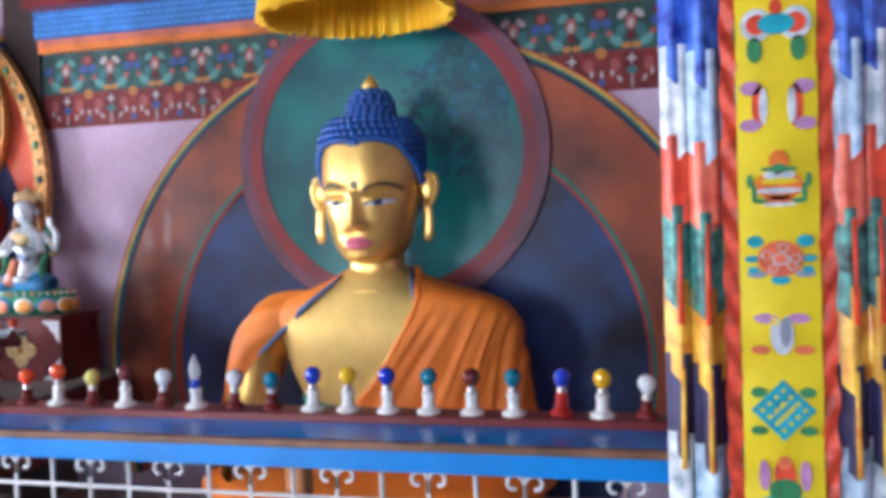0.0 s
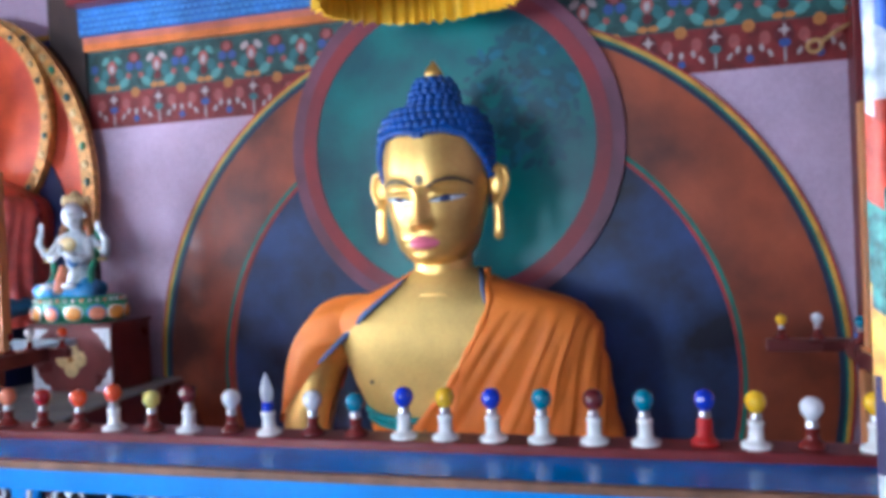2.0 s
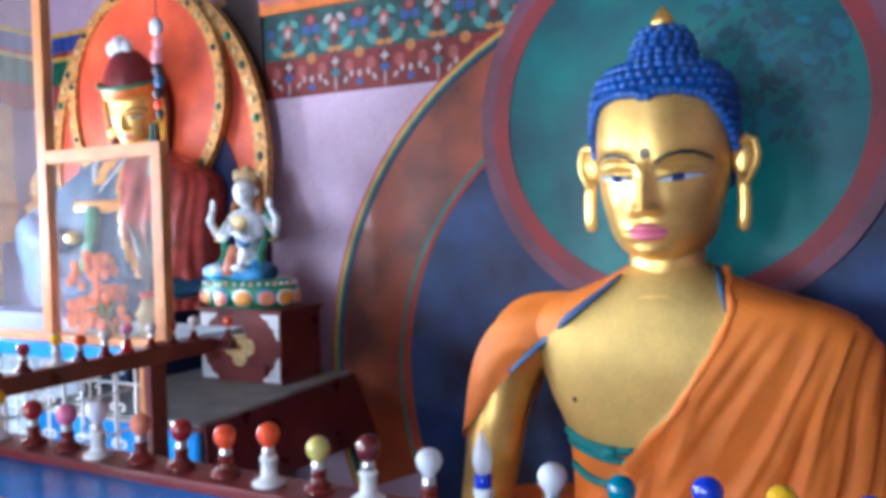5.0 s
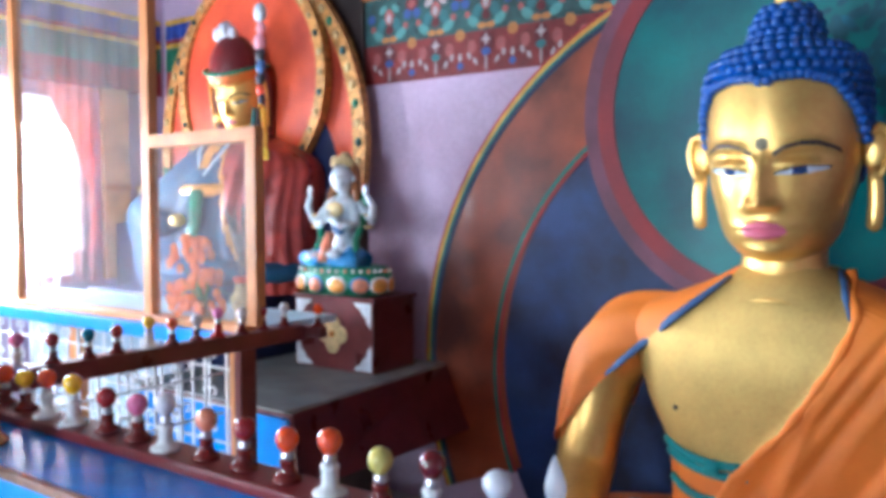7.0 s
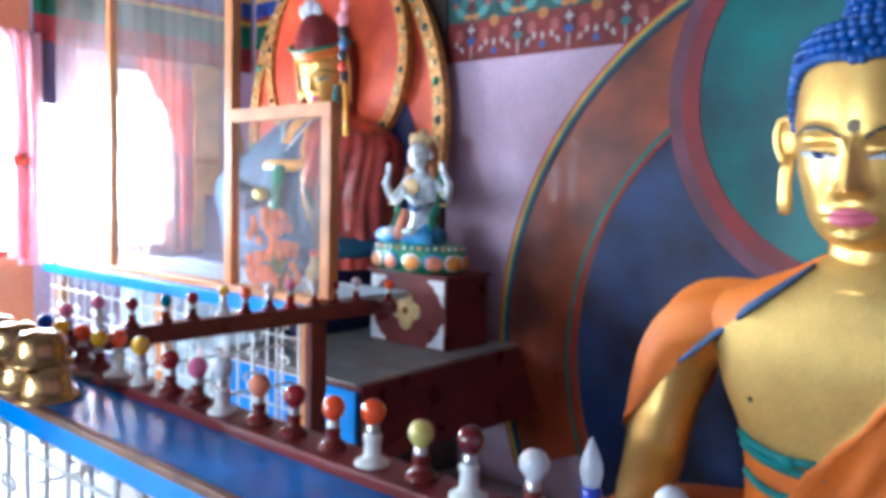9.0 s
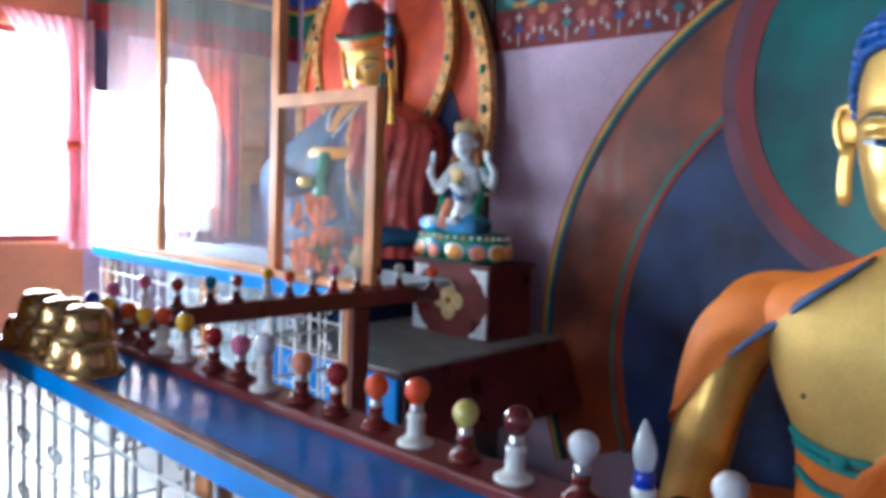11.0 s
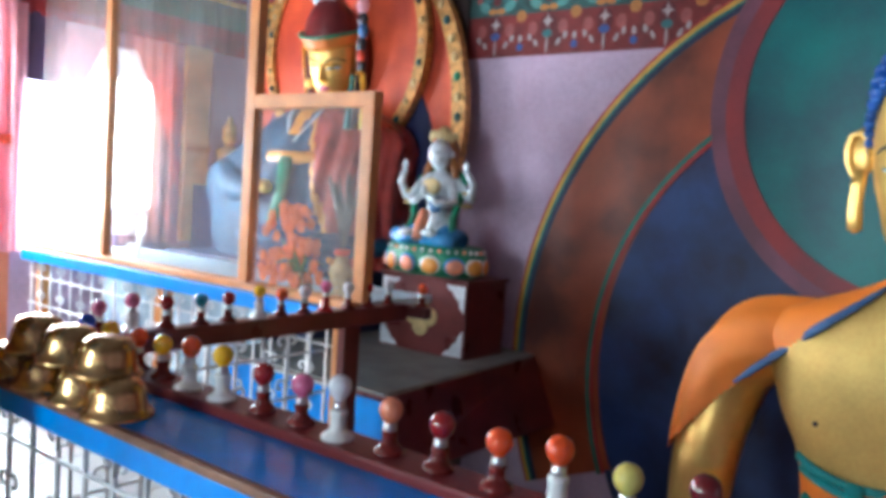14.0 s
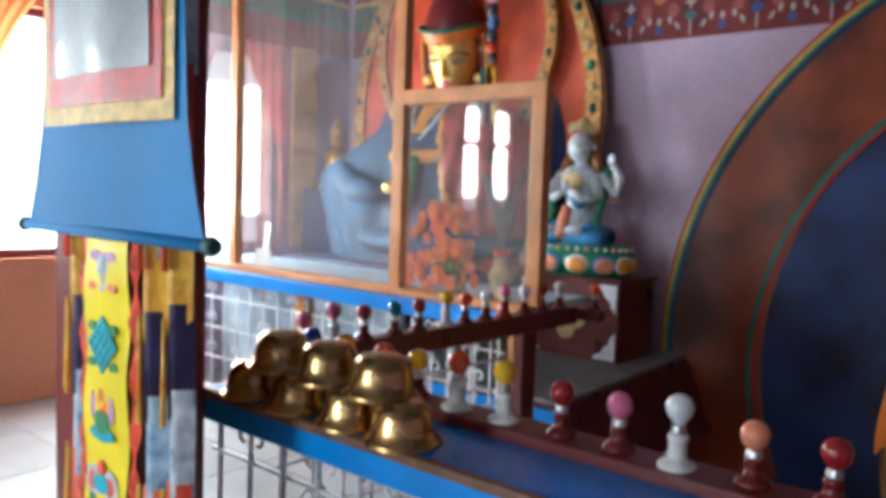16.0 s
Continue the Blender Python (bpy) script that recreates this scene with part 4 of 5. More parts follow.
# yellow pleated canopy above the head
can = thing("hanging_canopy", "yellow pleated cloth canopy hanging above the statue", "canopy")
cb = bmesh.new()
def ruff(u, v):
    th = 2 * math.pi * u
    r = 0.50 + 0.03 * v + (0.012 + 0.014 * v) * math.sin(th * 46 + 2 * math.sin(th * 7))
    return Vector((AX + r * math.cos(th), 4.25 + 0.8 * r * math.sin(th), 2.98 - 0.24 * v + 0.008 * math.sin(th * 46 + 1)))
grid(cb, 500, 6, ruff, 0, close=True)
part("ruffle", cb, YELLOWCLOTH, can, smooth=True)
part("top", lathe(bmesh.new(), [(0.52, 2.98), (0.5, 3.02), (0.3, 3.12), (0.06, 3.2)], (AX, 4.25, 0), 40, 0, 1, 0.8), YELLOWCLOTH, can)
part("cord", tube(bmesh.new(), [(AX, 4.25, 3.19), (AX, 4.25, ZC)], 0.008), SILKRED, can)


# ---------------------------------------------------------------- pillars with silk banners
def pillar(name, x0, x1, y0, y1):
    p = thing(name, "dark red painted wooden pillar", "pillar", kind="structure")
    part("shaft", bm_box(x0, x1, y0, y1, ZF, ZC, bevel=0.015), MAROON, p)
    return p


pillar("pillar_1", -2.84, -2.56, 1.70, 1.93)
pillar("pillar_2", 1.0, 1.28, 1.80, 2.03)


ALT = {"red_silk": SILKCORAL, "white_silk": SILKPALE}


def tail(parent, x, w, y, ztop, rows):
    """A strip of stacked silk pieces that end in points; rows of (top, tip, material)."""
    for zt, zb, m in rows:
        bm = bmesh.new()
        point = w * 0.5
        def fn(u, v):
            q = abs(u - 0.5) * 2
            low = zb + point * q
            return Vector((x + w * (u - 0.5), y - 0.028 * (1 - (2 * u - 1) ** 2) - 0.006 * math.sin(u * 9 + zt * 7), zt + (low - zt) * v))
        grid(bm, 10, 6, fn)
        part("silk_piece", bm, m, parent, smooth=True)


TAILS = [(2.45, 1.82, SILKBLUE), (1.90, 1.67, SILKWHITE), (1.72, 1.53, SILKRED), (1.58, 1.36, SILKGREEN), (1.43, 1.22, SILKGOLD), (1.28, 1.06, SILKDARK), (1.12, 0.88, SILKWHITE), (0.94, 0.72, SILKRED), (0.78, 0.5, SILKGREEN)]


def lotus(parent, x, y, z, s, kind):
    """An embroidered emblem: a backing with stitched pieces 2 mm proud of the silk."""
    made = []
    def piece(pts, depth, mi):
        ob = part("stitched_piece" if made else "emblem", prism(bmesh.new(), pts, y - depth, y), EMBLEM[mi], made[0] if made else parent, "" if made else "embroidered emblem")
        made.append(ob)
    def disc(cx, cz, rx, rz, mi, lift=0.0, n=16):
        piece([(x + s * (cx + rx * math.cos(2 * math.pi * i / n)), z + s * (cz + rz * math.sin(2 * math.pi * i / n))) for i in range(n)], 0.003 + lift, mi)
    if kind == 0:
        for sx in (-0.35, 0.35):
            disc(sx, 0.1, 0.3, 0.32, 1)
            disc(sx, 0.1, 0.2, 0.2, 2, 0.001)
        disc(0, 0.1, 0.34, 0.2, 3, 0.002)
        for sx in (-0.4, 0.4):
            disc(sx, -0.38, 0.14, 0.25, 4)
        disc(0, 0.42, 0.12, 0.16, 2, 0.002)
    elif kind == 1:
        for sx in (-1, 1):
            disc(sx * 0.33, 0, 0.14, 0.42, 2)
            disc(sx * 0.26, 0, 0.08, 0.36, 1, 0.001)
            disc(sx * 0.48, 0.36, 0.2, 0.14, 5)
            disc(sx * 0.5, -0.36, 0.2, 0.12, 5, 0.001)
    elif kind == 2:
        disc(0, -0.05, 0.44, 0.3, 8)
        disc(0, 0.14, 0.3, 0.1, 1, 0.001)
        disc(0, 0.02, 0.36, 0.06, 0, 0.0015)
        disc(0, -0.16, 0.42, 0.06, 1, 0.001)
        disc(0, 0.26, 0.34, 0.05, 4, 0.0015)
        disc(0, 0.4, 0.18, 0.24, 8, 0.001)
        disc(0, 0.32, 0.12, 0.05, 4, 0.002)
        disc(0, -0.34, 0.28, 0.09, 6)
        disc(0, -0.43, 0.32, 0.04, 1, 0.001)
        for sx in (-1, 1):
            disc(sx * 0.46, -0.2, 0.05, 0.2, 4)
            disc(sx * 0.36, -0.36, 0.14, 0.05, 4, 0.001)
            disc(sx * 0.54, 0.04, 0.05, 0.14, 4, 0.001)
    elif kind == 3:
        for sx in (-1, 1):
            disc(sx * 0.46, 0.34, 0.15, 0.12, 3)
            disc(sx * 0.52, 0.0, 0.14, 0.07, 3)
            disc(sx * 0.44, -0.3, 0.18, 0.07, 7)
            disc(sx * 0.5, -0.22, 0.1, 0.07, 3, 0.001)
        disc(0, -0.42, 0.18, 0.09, 3)
        disc(0, 0, 0.42, 0.36, 6, 0.001)
        for q in range(9):
            t = 2 * math.pi * q / 9
            disc(0.27 * math.cos(t), 0.22 * math.sin(t), 0.10, 0.09, 2 if q % 2 else 1, 0.0015)
            disc(0.27 * math.cos(t), 0.22 * math.sin(t), 0.075, 0.07, 6, 0.002)
        disc(0, 0, 0.15, 0.12, 1, 0.0025)
        disc(0, 0, 0.12, 0.095, 6, 0.003)
    elif kind == 4:
        disc(0, 0, 0.22, 0.4, 1)
        disc(0.06, 0.05, 0.1, 0.3, 7, 0.001)
        for sx in (-1, 1):
            disc(sx * 0.3, 0.32, 0.22, 0.1, 5)
            disc(sx * 0.4, -0.3, 0.18, 0.09, 6)
    elif kind == 5:
        for i in range(-2, 3):
            for sx in (-1, 1):
                dx, dz = 0.30, 0.30 * sx
                ox, oz = 0.13 * i, -0.13 * i * sx
                nx, nz = 0.035, -0.035 * sx
                piece([(x + s * (ox + a * dx + b * nx), z + s * (oz + a * dz + b * nz)) for a, b in ((-1, -1), (1, -1), (1, 1), (-1, 1))], 0.003 + 0.001 * (sx > 0), 3)
        for sx in (-1, 1):
            disc(sx * 0.45, -0.4, 0.16, 0.09, 4)
            disc(sx * 0.45, 0.35, 0.15, 0.1, 4)
    else:
        disc(0, 0.2, 0.2, 0.34, 2)
        disc(0, -0.1, 0.3, 0.25, 4, 0.001)
        disc(0, -0.35, 0.5, 0.16, 3)
        disc(-0.38, 0.2, 0.1, 0.3, 5)
        disc(0.38, 0.2, 0.1, 0.3, 5)
        disc(0, 0.45, 0.12, 0.14, 6, 0.001)


EMBLEM = [SILKYELLOW, SILKWHITE, SILKRED, paint("cyan_thread", rgb(40, 170, 190), 0.5, 0.2, 30), paint("green_thread", rgb(60, 140, 90), 0.5, 0.2, 30), paint("violet_thread", rgb(190, 140, 190), 0.5, 0.2, 30), paint("salmon_thread", rgb(230, 120, 80), 0.5, 0.2, 30), paint("grey_thread", rgb(150, 160, 180), 0.5, 0.2, 30), paint("orange_thread", rgb(240, 124, 40), 0.5, 0.2, 30)]


def banner(x, y, half, zlow, label):
    b = thing("silk_banner", label, "banner", "pillar banners")
    st = bmesh.new()
    grid(st, 8, 60, lambda u, v: Vector((x - half + 2 * half * u, y - 0.004 - 0.004 * math.sin(v * 60 + u * 2) - 0.006 * math.sin(u * 3.1), 2.55 + (zlow - 2.55) * v)))
    part("yellow_strip", st, SILKYELLOW, b, "yellow silk strip", smooth=True)
    for sd in (-1, 1):
        ed = bmesh.new()
        grid(ed, 4, 90, lambda u, v: Vector((x + sd * (half + 0.028 * u + 0.003 * math.sin(v * 97)), y + 0.002 + 0.007 * math.sin(v * 130 + u * 4), 2.55 + (zlow - 2.55) * v)))
        part("red_edge", ed, SILKRED, b, "crinkled red silk edging", smooth=True)
        out = half + 0.058
        for k in range(2):
            tail(b, x + sd * (out + 0.051 * k), 0.064, y + 0.03 + 0.02 * k, 2.45, [(a + 0.018 * k, c + 0.018 * k, m if k else ALT.get(m.name, m)) for a, c, m in TAILS])
            for za in (1.53, 1.24, 0.92):
                part("tassel", tube(bmesh.new(), [(x + sd * (out + 0.051 * k), y - 0.012 + 0.02 * k, za + 0.03), (x + sd * (out + 0.002 + 0.051 * k), y - 0.014 + 0.02 * k, za - 0.17)], [0.004, 0.006], 6), SILKRED if za > 1.5 else SILKGOLD, b)
    zs = [1.925 - 0.146 * i for i in range(-2, 9)]
    for i, z in enumerate(zs):
        if z - 0.06 > zlow:
            lotus(b, x, y - 0.010, z, 0.098, (i - 2) % 7)
    return b


banner(0.972, 1.72, 0.073, 0.72, "yellow silk banner with embroidered emblems and coloured tails")
banner(-2.495, 1.66, 0.09, 0.26, "yellow silk banner with coloured tails below a hanging scroll")

# hanging scroll in front of the pillar
th_ = thing("hanging_scroll", "blue cloth hanging scroll framed in gold and red", "wall hanging")
TY = 1.60
def flare(z):
    return lerp_rows(z, [1.43, 1.50, 1.62, 1.80, 2.5], [1.0, 0.92, 0.83, 0.78, 0.74])
bm = bmesh.new()
TXC, TW = -2.39, 0.335
grid(bm, 16, 30, lambda u, v: Vector((TXC + TW * (2 * u - 1) * flare(2.5 - 1.07 * v), TY + 0.006 * math.sin(u * 7 + v * 3), 2.5 - 1.07 * v)))
part("blue_cloth", bm, BLUECLOTH, th_, smooth=True)
def sheet(nm, w, z0, z1, lift, m, lab=""):
    q = bmesh.new()
    grid(q, 12, 8, lambda u, v: Vector((TXC + w * (2 * u - 1), TY - lift + 0.006 * math.sin(u * 7 + 1), z0 + (z1 - z0) * v)))
    part(nm, q, m, th_, lab, True)
sheet("gold_border", 0.243, 1.625, 2.5, 0.010, BROCADE)
sheet("red_border", 0.212, 1.66, 2.5, 0.014, DARKRED)
sheet("picture", 0.178, 1.715, 2.5, 0.018, SILVERPRINT, "silvery grey sheet over the picture")
part("rod", tube(bmesh.new(), [(TXC - 0.355, TY, 1.425), (TXC + 0.345, TY, 1.425)], 0.011, 10), BLUECLOTH, th_)
for sd in (-1, 1):
    part("knob", tube(bmesh.new(), [(TXC + sd * 0.335, TY, 1.425), (TXC + sd * 0.35, TY, 1.425), (TXC + sd * 0.362, TY, 1.425)], [0.011, 0.017, 0.012], 12), FRIEZEGREEN, th_)

p1 = bpy.data.objects["pillar_1"]
for zc, h, m in ((2.02, 0.10, SILKRED), (1.985, 0.075, SILKGREEN), (1.955, 0.045, SILKGOLD)):
    q = prism(bmesh.new(), [(1.72, zc + h), (1.91, zc + h), (1.91, zc - h * 0.4), (1.815, zc - h), (1.72, zc - h * 0.4)], 0.0, 0.003)
    for v in q.verts:
        v.co = Vector((-2.557 + 0.003 * (0.1 - h) / 0.03 + v.co.y, v.co.x, v.co.z))
    part("painted_lappet", q, m, p1, "painted green and red lappet")


# ---------------------------------------------------------------- bench with the carved box and the small white statue
bench = thing("low_bench", "low bench with a grey cloth top and dark red side", "bench")
part("body", bm_box(-3.9, -2.87, 3.72, YN - 0.02, 0.28, 0.645, bevel=0.006), DARKWOOD, bench)
part("base", bm_box(-3.88, -3.31, 3.76, YN - 0.03, ZF, 0.281, bevel=0.006), DARKWOOD, bench)
part("front_panel", bm_box(-3.88, -2.735, 3.70, 3.719, 0.28, 0.62, bevel=0.004), LIGHTBLUE, bench, "blue painted front")


def leaning(rows):
    """A solid between two outlines: each row is (y, z, inner x, outer x)."""
    bm = bmesh.new()
    a, b = [bm.verts.new((p[2], p[0], p[1])) for p in rows], [bm.verts.new((p[3], p[0], p[1])) for p in rows]
    bm.faces.new(a)
    bm.faces.new(b)
    for i in range(len(rows)):
        k = (i + 1) % len(rows)
        bm.faces.new((a[i], a[k], b[k], b[i]))
    return bm


part("cloth_top", leaning([(3.70, 0.646, -3.92, -2.725), (YN - 0.02, 0.646, -3.92, -2.815), (YN - 0.02, 0.66, -3.92, -2.82), (3.70, 0.66, -3.92, -2.73)]), GREYTOP, bench, "grey cloth cover")
part("side_panel", leaning([(3.725, 0.28, -2.86, -2.68), (YN - 0.03, 0.28, -2.86, -2.635), (YN - 0.03, 0.645, -2.868, -2.81), (3.725, 0.645, -2.868, -2.72)]), DARKWOOD, bench, "dark red leaning side board")

DECOGOLD = paint("dull_gold_flower", rgb(196, 172, 120), 0.5, 0.3, 14)
DECOWHITE = paint("worn_white_corner", rgb(205, 208, 214), 0.5, 0.25, 10)
chest = thing("carved_box", "dark red box with a gold flower and white corners", "box")
BX0, BX1, BY0, BY1, BZ0, BZ1 = -3.56, -2.945, 4.57, 4.95, 0.66, 1.075
part("body", bm_box(BX0, BX1, BY0, BY1, BZ0, BZ1, bevel=0.006), DARKWOOD, chest)
part("lid", bm_box(BX0 - 0.015, BX1 + 0.015, BY0 - 0.015, BY1 + 0.01, BZ1, BZ1 + 0.02, bevel=0.005), DARKWOOD, chest)
bcx, bcz = (BX0 + BX1) / 2, (BZ0 + BZ1) / 2
for a in range(4):
    fb = bmesh.new()
    ca, sa = math.cos(a * math.pi / 2), math.sin(a * math.pi / 2)
    prism(fb, [(bcx + 0.062 * ca + 0.052 * math.cos(t), bcz + 0.062 * sa + 0.052 * math.sin(t)) for t in [2 * math.pi * i / 18 for i in range(18)]], BY0 - 0.006 - 0.001 * a, BY0)
    part("petal", fb, DECOGOLD, chest)
fb = bmesh.new()
prism(fb, [(bcx + 0.022 * math.cos(2 * math.pi * i / 14), bcz + 0.022 * math.sin(2 * math.pi * i / 14)) for i in range(14)], BY0 - 0.014, BY0)
part("flower_heart", fb, BRASS, chest)
for sx, sz in ((-1, -1), (-1, 1), (1, -1), (1, 1)):
    hx, hz = (BX1 - BX0) / 2 - 0.012, (BZ1 - BZ0) / 2 - 0.012
    cb = bmesh.new()
    cx, cz = bcx + sx * hx, bcz + sz * hz
    prism(cb, [(cx, cz), (cx - sx * 0.13, cz), (cx - sx * 0.105, cz - sz * 0.028), (cx - sx * 0.085, cz - sz * 0.03), (cx - sx * 0.06, cz - sz * 0.07), (cx - sx * 0.035, cz - sz * 0.085), (cx - sx * 0.03, cz - sz * 0.115), (cx, cz - sz * 0.15)], BY0 - 0.005, BY0)
    part("white_corner", cb, DECOWHITE, chest)

# small white four-armed statue on a lotus base
W = Vector((-3.29, 4.715, 1.095))
ws = bmesh.new()
lathe(ws, [(0.265, 0), (0.297, 0.012), (0.297, 0.03), (0.315, 0.05), (0.333, 0.10), (0.333, 0.125), (0.305, 0.14), (0.315, 0.155), (0.29, 0.17)], W, 40, 1, 1, 0.62)
for i in range(13):
    a = 2 * math.pi * (i + 0.5) / 13
    p = W + Vector((0.314 * math.cos(a), 0.197 * math.sin(a), 0.076))
    t = Matrix.Rotation(math.atan2(math.sin(a) / 0.62, math.cos(a)) + math.pi / 2, 4, "Z")
    ball(ws, p, 0.078, 0.018, 0.062, 1, 16, 10, t)
    ball(ws, p + Vector((0.008 * math.cos(a), 0.008 * math.sin(a), -0.006)), 0.064, 0.017, 0.052, 2 if i % 2 else 6, 16, 10, t)
    ball(ws, p + Vector((0.016 * math.cos(a), 0.016 * math.sin(a), -0.012)), 0.052, 0.016, 0.043, 3 if i % 2 else 4, 16, 10, t)
for i in range(36):
    a = 2 * math.pi * i / 36
    ball(ws, W + Vector((0.315 * math.cos(a), 0.196 * math.sin(a), 0.147)), 0.013, mi=6 if i % 3 else 3, u=8, v=6)
# folded legs, waist, trunk
for sd in (-1, 1):
    tube(ws, [W + Vector(p) for p in ((sd * 0.04, 0.02, 0.225), (sd * 0.12, -0.05, 0.22), (sd * 0.205, -0.06, 0.212), (sd * 0.20, -0.12, 0.21), (sd * 0.09, -0.155, 0.205), (-sd * 0.04, -0.155, 0.21))], [0.07, 0.066, 0.052, 0.048, 0.042, 0.03], 12, 2)
    ball(ws, W + Vector((-sd * 0.08, -0.185, 0.24)), 0.055, 0.03, 0.024, 0)
lathe(ws, [(0.12, 0.22), (0.105, 0.28), (0.085, 0.33), (0.08, 0.38), (0.095, 0.44), (0.12, 0.50), (0.125, 0.54), (0.085, 0.575), (0.04, 0.59), (0.036, 0.635)], W, 20, 0, 1, 0.72)
ball(ws, W + Vector((0, -0.02, 0.685)), 0.068, 0.07, 0.086, 0)
ball(ws, W + Vector((0, -0.075, 0.685)), 0.010, 0.012, 0.018, 0, 8, 6)
for sd in (-1, 1):
    ball(ws, W + Vector((sd * 0.072, 0.005, 0.675)), 0.013, 0.012, 0.034, 0, 8, 6)
    ball(ws, W + Vector((sd * 0.026, -0.066, 0.70)), 0.012, 0.004, 0.004, 5, 8, 6)
ball(ws, W + Vector((0, 0.01, 0.79)), 0.042, 0.042, 0.06, 7)
ball(ws, W + Vector((0, 0.045, 0.69)), 0.085, 0.05, 0.11, 8)
for sd in (-1, 1):
    tube(ws, [W + Vector(p) for p in ((sd * 0.07, 0.02, 0.66), (sd * 0.10, 0.0, 0.59), (sd * 0.12, -0.01, 0.52))], [0.03, 0.026, 0.012], 8, 8)
for i in range(9):
    a = math.pi * (1.05 + 0.9 * i / 8)
    ball(ws, W + Vector((0.075 * math.cos(a), 0.06 * math.sin(a), 0.775 + 0.02 * math.sin((i + 0.5) * math.pi / 9))), 0.012, 0.008, 0.03, 7, 8, 6)
# raised and joined arms, scarves
for sd in (-1, 1):
    tube(ws, [W + Vector(p) for p in ((sd * 0.11, 0, 0.53), (sd * 0.185, 0.0, 0.47), (sd * 0.235, -0.02, 0.44), (sd * 0.262, -0.04, 0.52), (sd * 0.225, -0.055, 0.585))], [0.036, 0.03, 0.028, 0.024, 0.018], 10, 0)
    ball(ws, W + Vector((sd * 0.22, -0.06, 0.615)), 0.022, 0.014, 0.036, 0)
    tube(ws, [W + Vector(p) for p in ((sd * 0.105, -0.02, 0.52), (sd * 0.155, -0.07, 0.42), (sd * 0.09, -0.125, 0.41), (sd * 0.015, -0.14, 0.45))], [0.034, 0.03, 0.024, 0.018], 10, 0)
    tube(ws, [W + Vector(p) for p in ((sd * 0.06, 0.03, 0.60), (sd * 0.15, 0.03, 0.55), (sd * 0.165, -0.03, 0.42), (sd * 0.14, -0.05, 0.32), (sd * 0.17, -0.08, 0.22), (sd * 0.12, -0.13, 0.19))], [0.020, 0.024, 0.022, 0.022, 0.024, 0.012], 8, 1)
    for z in (0.40, 0.47):
        ball(ws, W + Vector((sd * 0.21, -0.02, z)), 0.035, 0.034, 0.012, 7, 10, 6)
ball(ws, W + Vector((0, -0.15, 0.47)), 0.018, 0.018, 0.04, 0)
ball(ws, W + Vector((0, -0.085, 0.50)), 0.07, 0.02, 0.05, 7, 12, 8)
ball(ws, W + Vector((0.05, -0.10, 0.40)), 0.05, 0.02, 0.05, 5, 12, 8)
tube(ws, [W + Vector(p) for p in ((0, -0.12, 0.36), (0.0, -0.16, 0.28), (0.01, -0.2, 0.2))], [0.03, 0.034, 0.03], 8, 3)
solo("small_statue", ws, [STATWHITE, STATGREEN, STATBLUE, STATPINK, STATORANGE, LINING, CERAMIC, DECOGOLD, paint("brown_gilt_hair", rgb(138, 84, 40), 0.5, 0.4, 30)], "small white-glazed four-armed statue on a coloured lotus base", "statue")

# ---------------------------------------------------------------- glazed case and altar table of the seated figure
GY = 3.55
PALEBOARD = paint("pale_blue_board", rgb(176, 196, 208), 0.5, 0.2, 6)
table = thing("altar_table", "altar table with a light blue painted edge", "table")
part("top", bm_box(-5.6, -2.80, 3.46, 3.66, 1.01, 1.04, bevel=0.004), LIGHTBLUE, table)
part("inner_shelf", bm_box(-5.6, -2.93, 3.662, 4.25, 1.005, 1.04, bevel=0.004), PALEBOARD, table, "pale worn shelf behind the glass")
part("edge", bm_box(-5.6, -2.80, 3.44, 3.459, 0.975, 1.043, bevel=0.004), LIGHTBLUE, table)
part("trim", bm_box(-5.6, -2.80, 3.50, 3.60, 1.041, 1.075, bevel=0.004), PINEWOOD, table, "pine sill under the glass")
# added panel; its pale colour stands in for the daylit floor behind the grille
part("rear_panel", bm_box(-5.6, -3.95, 4.0, 4.05, ZF, 1.004), PALEBOARD, table, "pale blue panel in place of the bright floor below the table")
for x in (-5.5, -4.2):
    part("leg", bm_box(x, x + 0.07, 3.49, 3.56, ZF, 1.01, bevel=0.004), PINEWOOD, table)
grille("iron_grille", (-5.55, 3.475, 0), (1, 0, 0), 2.7, 0.32, 0.965, "white painted iron grille under the altar table")

case = thing("glazed_case", "varnished pine case front with clear glass panes", "display case")
for nm, x0, x1, z0, z1 in (("tall_post", -3.565, -3.50, 1.075, ZC), ("tall_post", -4.84, -4.785, 1.075, ZC), ("right_post", -2.80, -2.735, 1.075, 1.90), ("top_rail", -3.50, -2.735, 1.90, 1.965)):
    part(nm, bm_box(x0, x1, GY - 0.025, GY + 0.03, z0, z1, bevel=0.004), PINEWOOD, case)
for x0, x1, z0, z1 in ((-3.50, -2.80, 1.08, 1.90), (-4.785, -3.565, 1.08, 3.4), (-5.6, -4.84, 1.08, 3.4)):
    ob = part("pane", bm_box(x0, x1, GY, GY + 0.005, z0, z1), GLASS, case)
    ob.visible_shadow = False

# seated figure with hat
G = Vector((-4.30, 4.80, 2.36))
gs = bmesh.new()
head(gs, G, 0.58, 0, None, 2, 3, 4, 3, 0.26, 100, 90, 0.2)
hat_from = len(gs.verts)
# lotus hat: a cone with a turned-up brim, side flaps and white tufts
lathe(gs, [(0.176, 0.10), (0.184, 0.14), (0.178, 0.20), (0.158, 0.27), (0.125, 0.33), (0.085, 0.38), (0.04, 0.41)], G, 32, 5, 1.0, 1.05)


